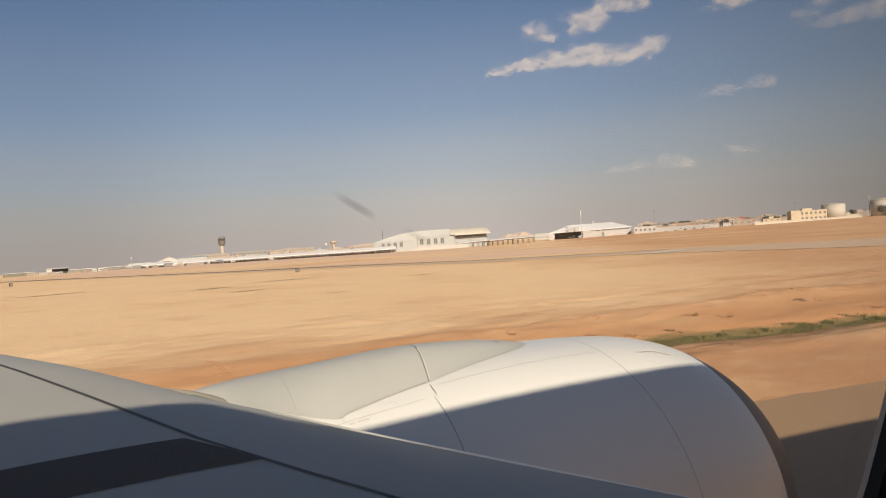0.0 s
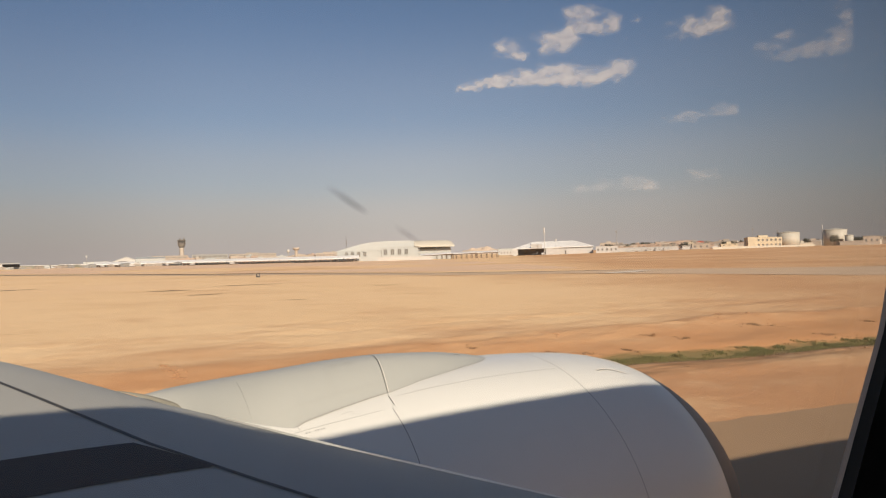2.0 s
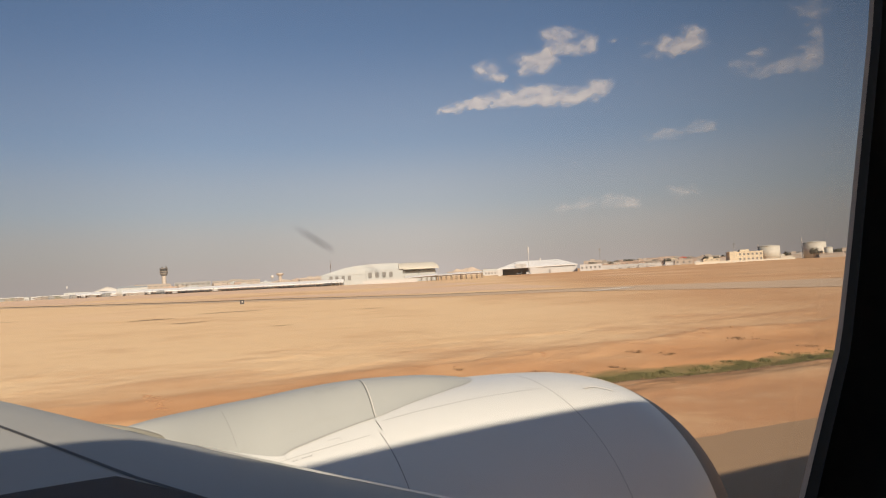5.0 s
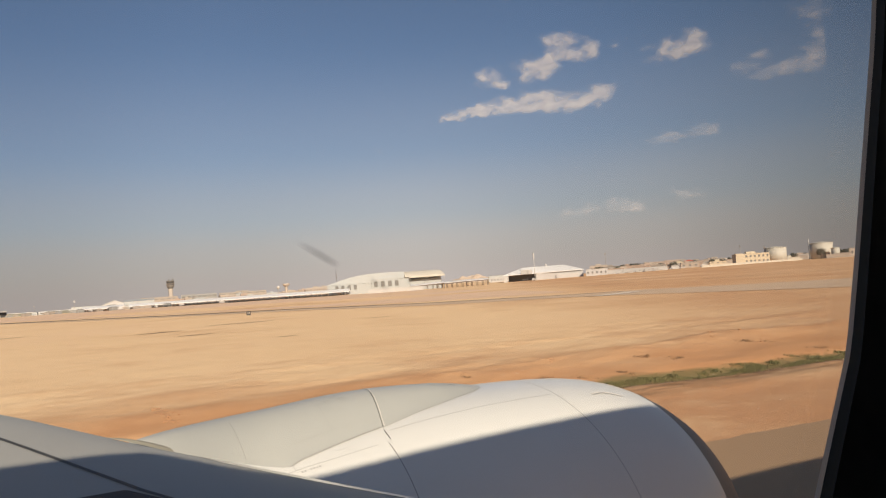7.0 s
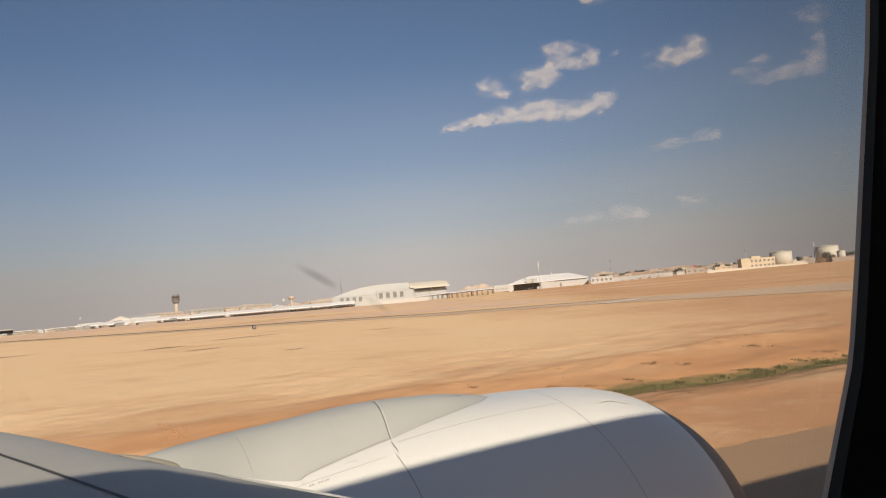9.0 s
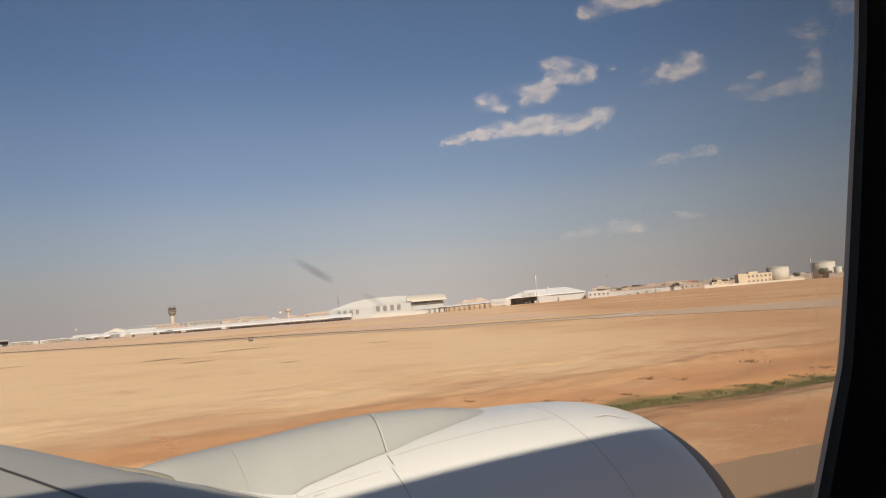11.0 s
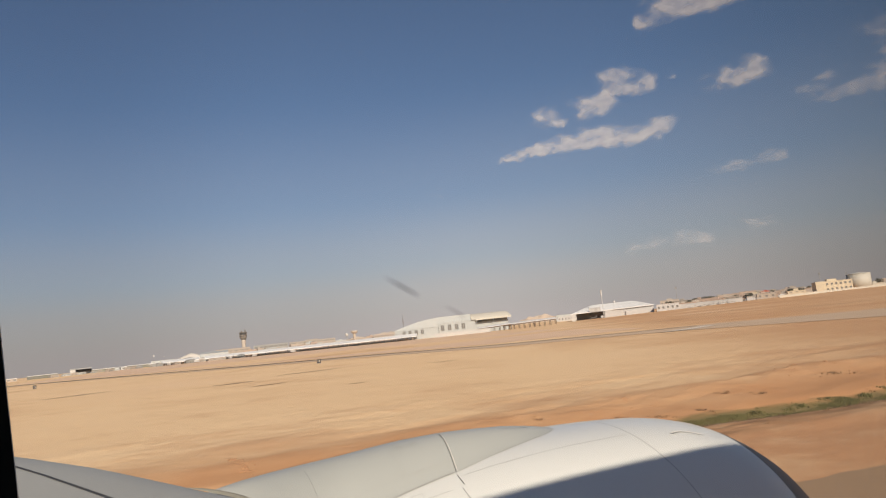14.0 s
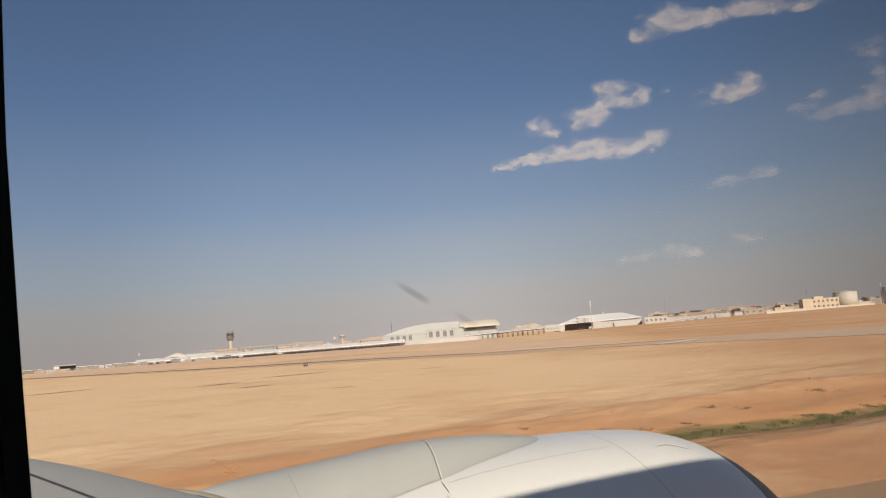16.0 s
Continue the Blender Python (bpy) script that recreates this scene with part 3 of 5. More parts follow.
def wing():
    us = [0.5 * (1 - math.cos(math.pi * i / 64)) for i in range(65)]
    sec = []
    for y in [-0.4 + 0.25 * i for i in range(113)]:
        x, z = wing_le(y)
        c = chord(y)
        top = [wing_top(y, c * u) for u in reversed(us)]
        low = [(x - c * u, y, z - 0.8 * c * half_thick(u) - droop(y, c * u)) for u in us[1:-1]]
        sec.append(top + low)
    w = part("wing", loft(sec, close=True, cap=True), WINGP, plane, "grey swept wing, partly in shade", True)
    # groove behind the slat
    line = [(9.5, 1.05), (8.4, 1.24), (7.22, 1.50), (5.7, 1.86), (4.78, 1.98), (3.0, 2.15), (0.6, 2.3)]
    rows = []
    for (y0, s0), (y1, s1) in zip(line, line[1:]):
        for k in range(8):
            y, s = y0 + (y1 - y0) * k / 8, s0 + (s1 - s0) * k / 8
            rows.append([wing_top(y, s - 0.022, 0.004), wing_top(y, s + 0.022, 0.004)])
    part("slat_groove", loft(rows), SEAM, w, "dark groove behind the slat")
    rows = []
    for k in range(30):
        s = 1.93 + 0.12 * k
        rows.append([wing_top(y, s, 0.006) for y in (5.08, 5.24, 5.41, 5.58, 5.74)])
    part("walkway_band", loft(rows), BLACKGRIP, w, "black anti-slip walkway band")
    # bare metal along the slat's nose, narrowing towards the root
    rows = []
    for k in range(81):
        y = 0.3 + 0.08 * k
        back = np.interp(y, (0, 3.6, 4.3, 5.0, 5.5, 6.5), (0.20, 0.38, 0.45, 0.475, 0.51, 0.52))
        wide = np.interp(y, (0.3, 3.6, 4.6, 5.8, 6.3, 6.72), (0.10, 0.17, 0.22, 0.23, 0.20, 0.01))
        rows.append([wing_top(y, back - 0.05 + (wide + 0.05) * i / 8, 0.003) for i in range(9)])
    part("leading_edge", loft(rows), LEMETAL, w, "bare metal leading edge strip", True)
    return w


ENG_Y, ENG_Z = 6.9, 2.438
NAC = [(7.715, 1.248), (7.69, 1.284), (7.62, 1.363), (7.51, 1.468), (7.36, 1.587), (7.16, 1.709), (6.93, 1.823), (6.85, 1.855), (6.67, 1.921), (6.37, 1.998), (6.05, 2.053), (5.71, 2.086), (5.35, 2.112), (4.98, 2.129), (4.6, 2.142), (4.2, 2.146), (3.6, 2.128), (3.0, 2.082), (2.3, 2.00), (1.6, 1.88), (0.9, 1.72), (0.3, 1.55)]


def nac_r(x):
    for (x0, r0), (x1, r1) in zip(NAC, NAC[1:]):
        if x1 <= x <= x0:
            return r0 + (r1 - r0) * (x0 - x) / (x0 - x1)
    return NAC[-1][1]


def ring(x, r, seg=96):
    return [(x, ENG_Y + r * math.sin(2 * math.pi * j / seg), ENG_Z + r * math.cos(2 * math.pi * j / seg)) for j in range(seg)]


def nac_pt(x, a, lift=0.0):
    """A point of the cowling; a is the angle from the top towards the cabin."""
    r = nac_r(x) + lift
    return (x, ENG_Y - r * math.sin(a), ENG_Z + r * math.cos(a))


def engine():
    e = part("engine", loft([ring(x, r) for x, r in NAC[7:]], close=True), PAINT, plane, "white painted engine cowling", True)
    lip = [ring(x, r) for x, r in reversed(NAC[:8])] + [ring(7.68, 1.215), ring(7.55, 1.18), ring(7.2, 1.17)]
    part("inlet_lip", loft(lip, close=True), LIPM, e, "bare metal inlet lip", True)
    part("inlet_duct", loft([ring(7.2, 1.17), ring(6.6, 1.25), ring(6.0, 1.35)], close=True), GREY, e, "", True)
    bm = loft([ring(6.0, 1.35), ring(6.02, 0.02)], close=True)
    part("fan", bm, DARKIN, e, "dark fan face")
    bm = loft([ring(0.3, 1.55), ring(0.3, 1.2)], close=True)
    part("exhaust_rim", bm, DARKIN, e)
    bm = loft([ring(0.3, 1.2), ring(-0.6, 1.0), ring(-1.6, 0.55), ring(-2.2, 0.05)], close=True)
    part("exhaust_core", bm, STEEL, e, "", True)

    def seam(name, pts, w=0.012, mat=HAIR):
        rows = []
        for i, p in enumerate(pts):
            q = pts[min(i + 1, len(pts) - 1)]
            o = pts[max(i - 1, 0)]
            along = (Vector(q) - Vector(o)).normalized()
            out = (Vector(p) - Vector((p[0], ENG_Y, ENG_Z))).normalized()
            side = along.cross(out).normalized() * w
            rows.append([Vector(p) + out * 0.0015 - side, Vector(p) + out * 0.0015 + side])
        part(name, loft(rows), mat, e)
    seam("cowl_seam", [nac_pt(5.36 + 0.03 * math.sin(a * 2), a) for a in [0.02 + 0.06 * i for i in range(36)]], 0.004)
    seam("cowl_seam", [nac_pt(3.10 - 0.09 * sstep(0.42, 1.2, a), a) for a in [0.425 + 0.06 * i for i in range(26)]], 0.003, SEAM)
    seam("cowl_seam", [nac_pt(3.155 - 0.16 * (a - 0.33), a) for a in [0.325 + 0.01 * i for i in range(9)]], 0.0045, SEAM)
    seam("cowl_seam", [nac_pt(3.21 + 0.1 * i, 0.340 - 0.0018 * i) for i in range(22)], 0.003)
    seam("cowl_seam", [nac_pt(1.2 + 0.1 * i, 0.421) for i in range(19)], 0.0025)
    seam("hatch_seam", [nac_pt(2.20, 0.35 + 0.01 * i) for i in range(8)], 0.002)
    seam("hatch_seam", [nac_pt(2.62 + 0.03 * i, 0.375) for i in range(4)] + [nac_pt(2.73, 0.375 + 0.008 * i) for i in range(4)], 0.002)
    part("vent_slot", loft([[nac_pt(4.57 + 0.03 * i, 1.095 + 0.004 * i, 0.004), nac_pt(4.57 + 0.03 * i, 1.095 + 0.004 * i + 0.016 * math.sin(math.pi * (i + 0.6) / 10), 0.004)] for i in range(10)]), DARKIN, e, "small dark vent slot")
    # raised lifting hook cover, its shade drawn as a thin darker line, and stencilled marks
    for off, thick, mat in ((0.0, 0.010, EDGEW), (0.010, 0.005, HAIR)):
        seam("hook_cover_and_shade", [nac_pt(5.88 + 0.048 * i, 0.348 + off - 0.026 * math.sin(math.pi * i / 9) + 0.0035 * i, 0.006) for i in range(10)], thick, mat)
    for i, wd in enumerate((0.018, 0.010, 0.018, 0.016, 0.0, 0.018, 0.018)):
        x = 2.41 - 0.027 * i
        if wd:
            part("stencil_bar", loft([[nac_pt(x, 0.438, 0.003), nac_pt(x, 0.449, 0.003)], [nac_pt(x - wd * 0.7, 0.438, 0.003), nac_pt(x - wd * 0.7, 0.449, 0.003)]]), HAIR, e)
    return e


# station, half width and crest height of the pylon fairing
PYL = [(4.745, 0.01, 4.580), (4.735, 0.07, 4.581), (4.70, 0.13, 4.590), (4.64, 0.19, 4.604), (4.55, 0.245, 4.622), (4.43, 0.30, 4.645), (4.13, 0.40, 4.690), (3.79, 0.485, 4.716), (3.47, 0.565, 4.734), (3.18, 0.628, 4.738), (2.9, 0.655, 4.732), (2.68, 0.675, 4.722), (2.28, 0.725, 4.692), (1.95, 0.88, 4.675), (1.75, 0.92, 4.665), (1.65, 0.86, 4.660), (1.4, 0.55, 4.645), (1.2, 0.32, 4.62), (1.0, 0.22, 4.58), (0.8, 0.15, 4.50), (0.4, 0.1, 4.30), (-0.6, 0.1, 4.1)]


def pylon_pt(x, k, lift=0.0):
    """k from -1 (cabin side) over the ridge to 1: a saddle that runs out smoothly into the cowling."""
    for (x0, w0, z0), (x1, w1, z1) in zip(PYL, PYL[1:]):
        if x1 <= x <= x0:
            t = (x0 - x) / (x0 - x1)
            w, z = w0 + (w1 - w0) * t, z0 + (z1 - z0) * t
            break
    # the tail of the fairing bends outboard over the wing
    bend = 1 - sstep(1.2, 2.3, x)
    z -= 0.14 * bend
    r, d = nac_r(max(x, 0.3)), w * abs(k)
    skin = ENG_Z + math.sqrt(max(0.1, r * r - d * d))
    # aft of the strap the fairing overlaps the cowling by a thumb's width
    step = 0.003 + 0.003 * (1 - sstep(3.12, 3.22, x))
    rise = max(0.0, z - ENG_Z - r - step)
    # blunt shoulders near the wing, a flat saddle towards the tip
    q = 1.25 + 0.25 * sstep(2.4, 4.2, x)
    return (x, ENG_Y + 0.75 * bend + w * k, skin + step + rise * (1 - k * k) ** q + lift)


def pylon():
    ks = [-1 + 2 * i / 28 for i in range(29)]
    rows = []
    for x in [4.744 - 0.004 * i for i in range(10)] + [4.70 - 0.03 * i for i in range(175)]:
        rows.append([pylon_pt(max(x, -0.59), k) for k in ks])
    p = part("pylon", loft(rows), GREY, plane, "light grey engine pylon fairing", True)

    def seam(pts, w, mat=HAIR):
        rows = []
        for i, q in enumerate(pts):
            a, b = Vector(pts[max(i - 1, 0)]), Vector(pts[min(i + 1, len(pts) - 1)])
            side = (b - a).normalized().cross(Vector((0, -0.5, 0.86))).normalized() * w
            rows.append([Vector(q) - side, Vector(q) + side])
        part("panel_seam", loft(rows), mat, p)
    # a raised strap, and the panel joints fore and aft of it
    strap = [pylon_pt(3.30 - 0.13 * abs(k) ** 1.5, k, 0.006) for k in [-1.0 + 0.05 * i for i in range(27)]]
    seam(strap, 0.0022, SEAM)
    seam([(x + 0.014, y, z + 0.002) for x, y, z in strap], 0.003, EDGEW)
    seam([pylon_pt(2.675, k, 0.002) for k in [-0.80 + 0.04 * i for i in range(14)]], 0.0022)
    seam([pylon_pt(1.88, k, 0.002) for k in [-0.76 + 0.04 * i for i in range(15)]], 0.0022)
    seam([pylon_pt(3.19 - 0.05 * i, -0.79, 0.002) for i in range(30)], 0.002)
    seam([pylon_pt(3.15 - 0.05 * i, -0.985, 0.003) for i in range(28)], 0.004, HAIR)
    for px, pk in ((1.84, -0.62), (1.80, -0.66), (1.85, -0.70), (1.80, -0.74), (1.93, -0.70), (2.86, -0.30), (2.80, -0.34), (2.62, -0.70), (2.60, -0.74)):
        c = Vector(pylon_pt(px, pk, 0.003))
        part("rivet_mark", rod(c, c + Vector((0, -0.002, 0.003)), 0.0045, 8), HAIR, p)
    # recessed access latch near the tip
    seam([pylon_pt(4.05 + 0.02 * i, -0.34 + 0.012 * abs(i - 8), 0.003) for i in range(17)], 0.002)
    seam([pylon_pt(4.30 + 0.02 * i, -0.24 - 0.03 * i, 0.003) for i in range(4)], 0.003, SEAM)
    for i in range(4):
        for k, w in ((-0.24, 0.024), (-0.285, 0.016)):
            x = 2.98 - 0.042 * i - (0.08 if i > 1 else 0)
            part("stencil_bar", loft([[pylon_pt(x, k, 0.005), pylon_pt(x, k - 0.018, 0.003)], [pylon_pt(x - w, k, 0.005), pylon_pt(x - w, k - 0.018, 0.003)]]), HAIR, p)
    # sealed fairing where pylon and wing meet
    rows = []
    rim = []
    for i in range(17):
        u = i / 16
        y, s = 7.58 - 0.52 * u, 0.58 - 0.40 * u
        bulge = 0.20 * math.sin(math.pi * min(1, 0.02 + u * 0.9)) ** 0.8 * (0.45 + 0.75 * u)
        rows.append([wing_top(y + 0.5 * bulge * v, max(0.04, s - 0.80 * bulge * v), 0.006 + (0.045 * math.sin(0.5 * math.pi * v) + 0.012 * math.sin(math.pi * v)) * math.sin(math.pi * min(1, u * 0.9))) for v in (0, 0.17, 0.33, 0.5, 0.67, 0.83, 1)])
        rim.append([wing_top(y + 0.5 * bulge * v, max(0.03, s - 0.80 * bulge * v), 0.010 + 0.046 * math.sin(math.pi * min(1, u * 0.9))) for v in (0.97, 1.04)])
    part("root_fairing", loft(rows), CREAMF, p, "cream sealed root fairing", True)
    part("fairing_seam", loft(rim), SEAM, p)
    return p


fuselage()
wing()
engine()
pylon()


# ---- cabin window ----
WIN_Z = 5.92


FLARE = 0.1472 / 0.141
HEIGHTS = (5.60, 5.66, 5.72, 5.77, 5.80, 5.84, 5.88, 5.92, 5.97, 6.06)
FORE = (0.116, 0.1707, 0.2152, 0.2457, 0.2562, 0.2691, 0.2821, 0.2925, 0.3040, 0.3060)
AFT = (0.010, -0.0130, -0.0167, -0.0197, -0.0216, -0.0237, -0.0245, -0.0252, -0.0261, -0.0250)


def oval(grow, y, seg=110):
    """The window's outline, widened by grow: a tall rounded shape, narrowing at the foot's fore corner."""
    def side(z):
        zz = 5.8 + (z - 5.8) * FLARE
        top = 0.12 * (max(0, z - 6.05) / 0.19) ** 2.5
        return np.interp(zz, HEIGHTS, AFT) / FLARE + top, np.interp(zz, HEIGHTS, FORE) / FLARE - top
    z0, z1 = 5.605, 6.24
    zs = [z0 + (z1 - z0) * 0.5 * (1 - math.cos(math.pi * i / (seg - 1))) for i in range(seg)]
    k = (z1 - z0 + 2 * grow) / (z1 - z0)
    mid = (z0 + z1) / 2
    ring_ = [(side(z)[1] + grow, y, mid + (z - mid) * k) for z in zs]
    return ring_ + [(side(z)[0] - grow, y, mid + (z - mid) * k) for z in reversed(zs)]


def cabin_window():
    w = thing("window_1", pose(0, 0, 0), "oval aircraft cabin window with black rubber surround", "window", kind="structure")
    # the clear opening flares outwards
    rim = [(x * FLARE, 0.1472, 5.8 + (z - 5.8) * FLARE) for x, y, z in oval(0, 0.141)]
    lip = [(x, 0.1455, z) for x, y, z in rim]
    part("gasket", loft([rim, lip], close=True), GASKET, w, "grey window gasket", True)
    part("surround", loft([lip, oval(0.004, 0.139)], close=True), RUBBER, w, "black rubber surround", True)
    # rear of the surround, its colour raised to make up for the shade there
    part("surround_inner", loft([oval(0.004, 0.139), oval(0.012, 0.134), oval(0.020, 0.126)], close=True), SURR_PALE, w, "inner part of rubber surround, coloured paler against its shade", True)
    part("seal", loft([oval(0.020, 0.126), oval(0.0205, 0.1245), oval(0.0225, 0.1232), oval(0.024, 0.124)], close=True), SEAL, w, "grey seal bead", True)
    part("reveal", loft([oval(0.024, 0.124), oval(0.044, 0.090), oval(0.05, 0.081)], close=True), TRIM, w, "dark grey window reveal", True)
    part("outer_frame", loft([[(x, 0.150, z) for x, y, z in oval(0.035, 0.15)], oval(0.20, 0.235)], close=True), PAINT, w, "", True)
    bm = bmesh.new()
    bm.faces.new([bm.verts.new(p) for p in lip])
    pane = part("pane", bm, ACRYLIC, w, "clear acrylic pane")
    pane.visible_shadow = False
    bm = bmesh.new()
    bm.faces.new([bm.verts.new(p) for p in oval(0.10, 0.19)])
    outer = part("outer_pane", bm, CLEAR, w, "clear outer pane")
    outer.visible_shadow = False
    # greasy smears on the outer pane
    for cx, cz, la, wa, tilt, dens in ((0.0753, 5.8114, 0.0075, 0.0014, -31, 1.0), (0.0922, 5.8026, 0.0054, 0.0013, -31, 0.62)):
        bm = bmesh.new()
        col = bm.verts.layers.float.new("vapour")
        g = [[None] * 9 for _ in range(21)]
        ca, sa = math.cos(radians(tilt)), math.sin(radians(tilt))
        for i in range(21):
            for j in range(9):
                u, v = -1 + i / 10, -1 + j / 4
                px, pz = u * la, v * wa
                vt = bm.verts.new((cx + px * ca - pz * sa, 0.1886, cz + px * sa + pz * ca))
                vt[col] = dens * max(0, 1 - u * u) * max(0, 1 - v * v) * (0.85 + 0.30 * u)
                g[i][j] = vt
        for i in range(20):
            for j in range(8):
                bm.faces.new((g[i][j], g[i + 1][j], g[i + 1][j + 1], g[i][j + 1]))
        s = part("smudge", bm, SMEAR, outer, "dark greasy smear")
        s.visible_shadow = False
    return w


def hull_y(z):
    return FUS_Y + math.sqrt(FUS_R ** 2 - (z - FUS_Z) ** 2)


def cabin_shell():
    """Dark cabin around the seat: curved lining with the window's opening, floor, ceiling and far side."""
    inner = oval(0.049, 0.0805)
    x0, x1, z0, z1 = -1.3, 1.5, 4.75, 6.75
    outer = []
    for x, _, z in inner:
        c, q = (x - 0.12) / 0.19, (z - WIN_Z) / 0.36
        k = 1 / max(abs(c) / 1.4, abs(q) / 1.0, 1e-4)
        outer.append((0.1 + k * c, 0, 5.75 + k * q))
    rings_ = [inner]
    for i in range(1, 9):
        t = i / 8
        row = []
        for a, b in zip(inner, outer):
            x, z = a[0] + (b[0] - a[0]) * t, a[2] + (b[2] - a[2]) * t
            row.append((x, min(0.0805, hull_y(z) - 0.10), z))
        rings_.append(row)
    ob = mesh_object("wall_cabin", loft(rings_, close=True), TRIM, True)
    tagged(ob, "dark grey cabin lining round the window", "wall", kind="structure")
    curve = [(min(0.0805, hull_y(z) - 0.10), z) for z in [z0 + (z1 - z0) * i / 12 for i in range(13)]]
    prof = [(-2.2, z1), (-2.2, z0)]
    bm = bmesh.new()
    ends = []
    for x in (x0, x1):
        ends.append([bm.verts.new((x, y, z)) for y, z in curve + prof])
    n = len(ends[0])
    for i in (12, 13, 14):
        j = (i + 1) % n
        bm.faces.new((ends[0][i], ends[0][j], ends[1][j], ends[1][i]))
    bm.faces.new(ends[0])
    bm.faces.new(ends[1])
    ob = mesh_object("cabin_interior", bm, TRIM)
    tagged(ob, "unlit cabin interior behind the window seat", "cabin", kind="structure")


cabin_window()
cabin_shell()


# ---- clouds ----
def cloud(lumps, thick=1.0):
    """A drifting patch of vapour: a bulging sheet, denser inside; lumps are azimuth, elevation and half sizes in degrees."""
    R = 4300
    ca = sum(p[0] for p in lumps) / len(lumps)
    ce = sum(p[1] for p in lumps) / len(lumps)
    d = Vector((math.sin(radians(ca)) * math.cos(radians(ce)), math.cos(radians(ca)) * math.cos(radians(ce)), math.sin(radians(ce))))
    right = Vector((math.cos(radians(ca)), -math.sin(radians(ca)), 0))
    up = right.cross(d)
    k = R * math.pi / 180
    ls = [((az - ca) * math.cos(radians(el)) * k, (el - ce) * k, a * k * 1.35, b * k * 1.5) for az, el, a, b in lumps]
    x0, x1 = min(p[0] - 1.3 * p[2] for p in ls), max(p[0] + 1.3 * p[2] for p in ls)
    y0, y1 = min(p[1] - 1.4 * p[3] for p in ls), max(p[1] + 1.4 * p[3] for p in ls)
    nx, ny = max(10, int((x1 - x0) / 6)), max(8, int((y1 - y0) / 5))
    bm = bmesh.new()
    lay = bm.verts.layers.float.new("vapour")
    rows = []
    for j in range(ny + 1):
        row = []
        for i in range(nx + 1):
            x, y = x0 + (x1 - x0) * i / nx, y0 + (y1 - y0) * j / ny
            # ragged outline, puffed above and flatter below
            f = noise.fractal(Vector((x / 70, y / 48, ca)), 0.9, 2.1, 6)
            g = noise.fractal(Vector((x / 70, y / 48, ca + 40)), 0.9, 2.1, 6)
            wx, wy = x + 34 * f, y + 20 * g
            q = sum(math.exp(-2.0 * (((wx - cx) / a) ** 2 + ((wy - cy) / (b * (1.12 if wy > cy else 0.82))) ** 2)) for cx, cy, a, b in ls)
            q *= 1 + 0.35 * f
            edge = min(1, 6 * min(i / nx, 1 - i / nx, j / ny, 1 - j / ny))
            v = bm.verts.new((x, y, 3 * min(1, q)))
            v[lay] = (min(1.0, q) * thick - 0.04) * edge + (edge - 1) * 1.5
            row.append(v)
        rows.append(row)
    for a, b in zip(rows, rows[1:]):
        for i in range(nx):
            bm.faces.new((a[i], a[i + 1], b[i + 1], b[i]))
    ob = mesh_object("cloud", bm, CLOUD, True)
    m = Matrix((right, up, -d)).transposed().to_4x4()
    ob.matrix_world = Matrix.Translation(d * R) @ m
    ob.visible_shadow = False
    tagged(ob, "small ragged cream-white cumulus cloud in blue sky", "cloud", "clouds")


cloud([(31.9, 12.95, 0.9, 0.13), (33.6, 13.2, 1.2, 0.20), (35.67, 13.52, 1.92, 0.36), (38.91, 13.67, 2.83, 0.66), (41.25, 14.35, 1.5, 0.45), (43.42, 13.42, 2.6, 0.62), (46.3, 14.0, 1.8, 0.64), (47.7, 14.5, 1.1, 0.46)], 1.0)
cloud([(37.27, 16.05, 1.28, 0.69), (38.37, 15.38, 0.82, 0.37)], 0.95)
cloud([(41.18, 16.17, 1.74, 1.01), (42.15, 16.79, 0.69, 0.55)], 1.05)
cloud([(42.30, 18.46, 1.01, 0.55), (43.85, 18.18, 1.14, 0.55), (44.19, 16.96, 1.83, 0.55), (45.63, 17.31, 0.64, 0.69), (43.0, 17.3, 0.8, 0.4)], 0.85)
cloud([(51.94, 16.23, 2.10, 0.82), (53.32, 16.80, 0.82, 0.78)], 1.0)
cloud([(56.60, 14.18, 1.28, 0.46), (57.84, 14.99, 1.01, 0.32), (57.9, 13.5, 1.2, 0.3), (59.4, 13.65, 1.9, 0.6), (61.2, 14.0, 1.3, 0.95), (61.7, 15.4, 0.75, 1.3)], 0.62)
cloud([(61.43, 17.21, 1.74, 0.82)], 0.6)
cloud([(50.09, 9.76, 1.37, 0.32), (51.99, 10.02, 1.92, 0.41), (53.86, 10.34, 1.19, 0.50)], 0.60)
cloud([(43.14, 4.77, 1.60, 0.41), (46.47, 5.17, 2.28, 0.64), (47.95, 4.75, 1.01, 0.41)], 0.62)
cloud([(52.13, 5.53, 1.37, 0.50)], 0.72)
cloud([(47.34, 17.45, 0.41, 0.27)], 0.8)
cloud([(28.00, 10.94, 0.64, 0.18)], 0.5)
cloud([(43.79, 8.29, 0.69, 0.23)], 0.45)
cloud([(61.93, 7.26, 0.55, 0.27)], 0.5)
cloud([(45.9, 21.5, 1.3, 0.6), (48.0, 22.7, 1.6, 0.8), (49.6, 21.9, 1.9, 0.75), (51.8, 22.0, 1.4, 0.55)], 0.95)
cloud([(53.6, 22.0, 1.5, 0.6), (55.4, 21.6, 2.0, 0.5), (57.8, 21.1, 1.6, 0.35)], 0.9)
cloud([(64.5, 18.3, 1.6, 1.2)], 0.6)


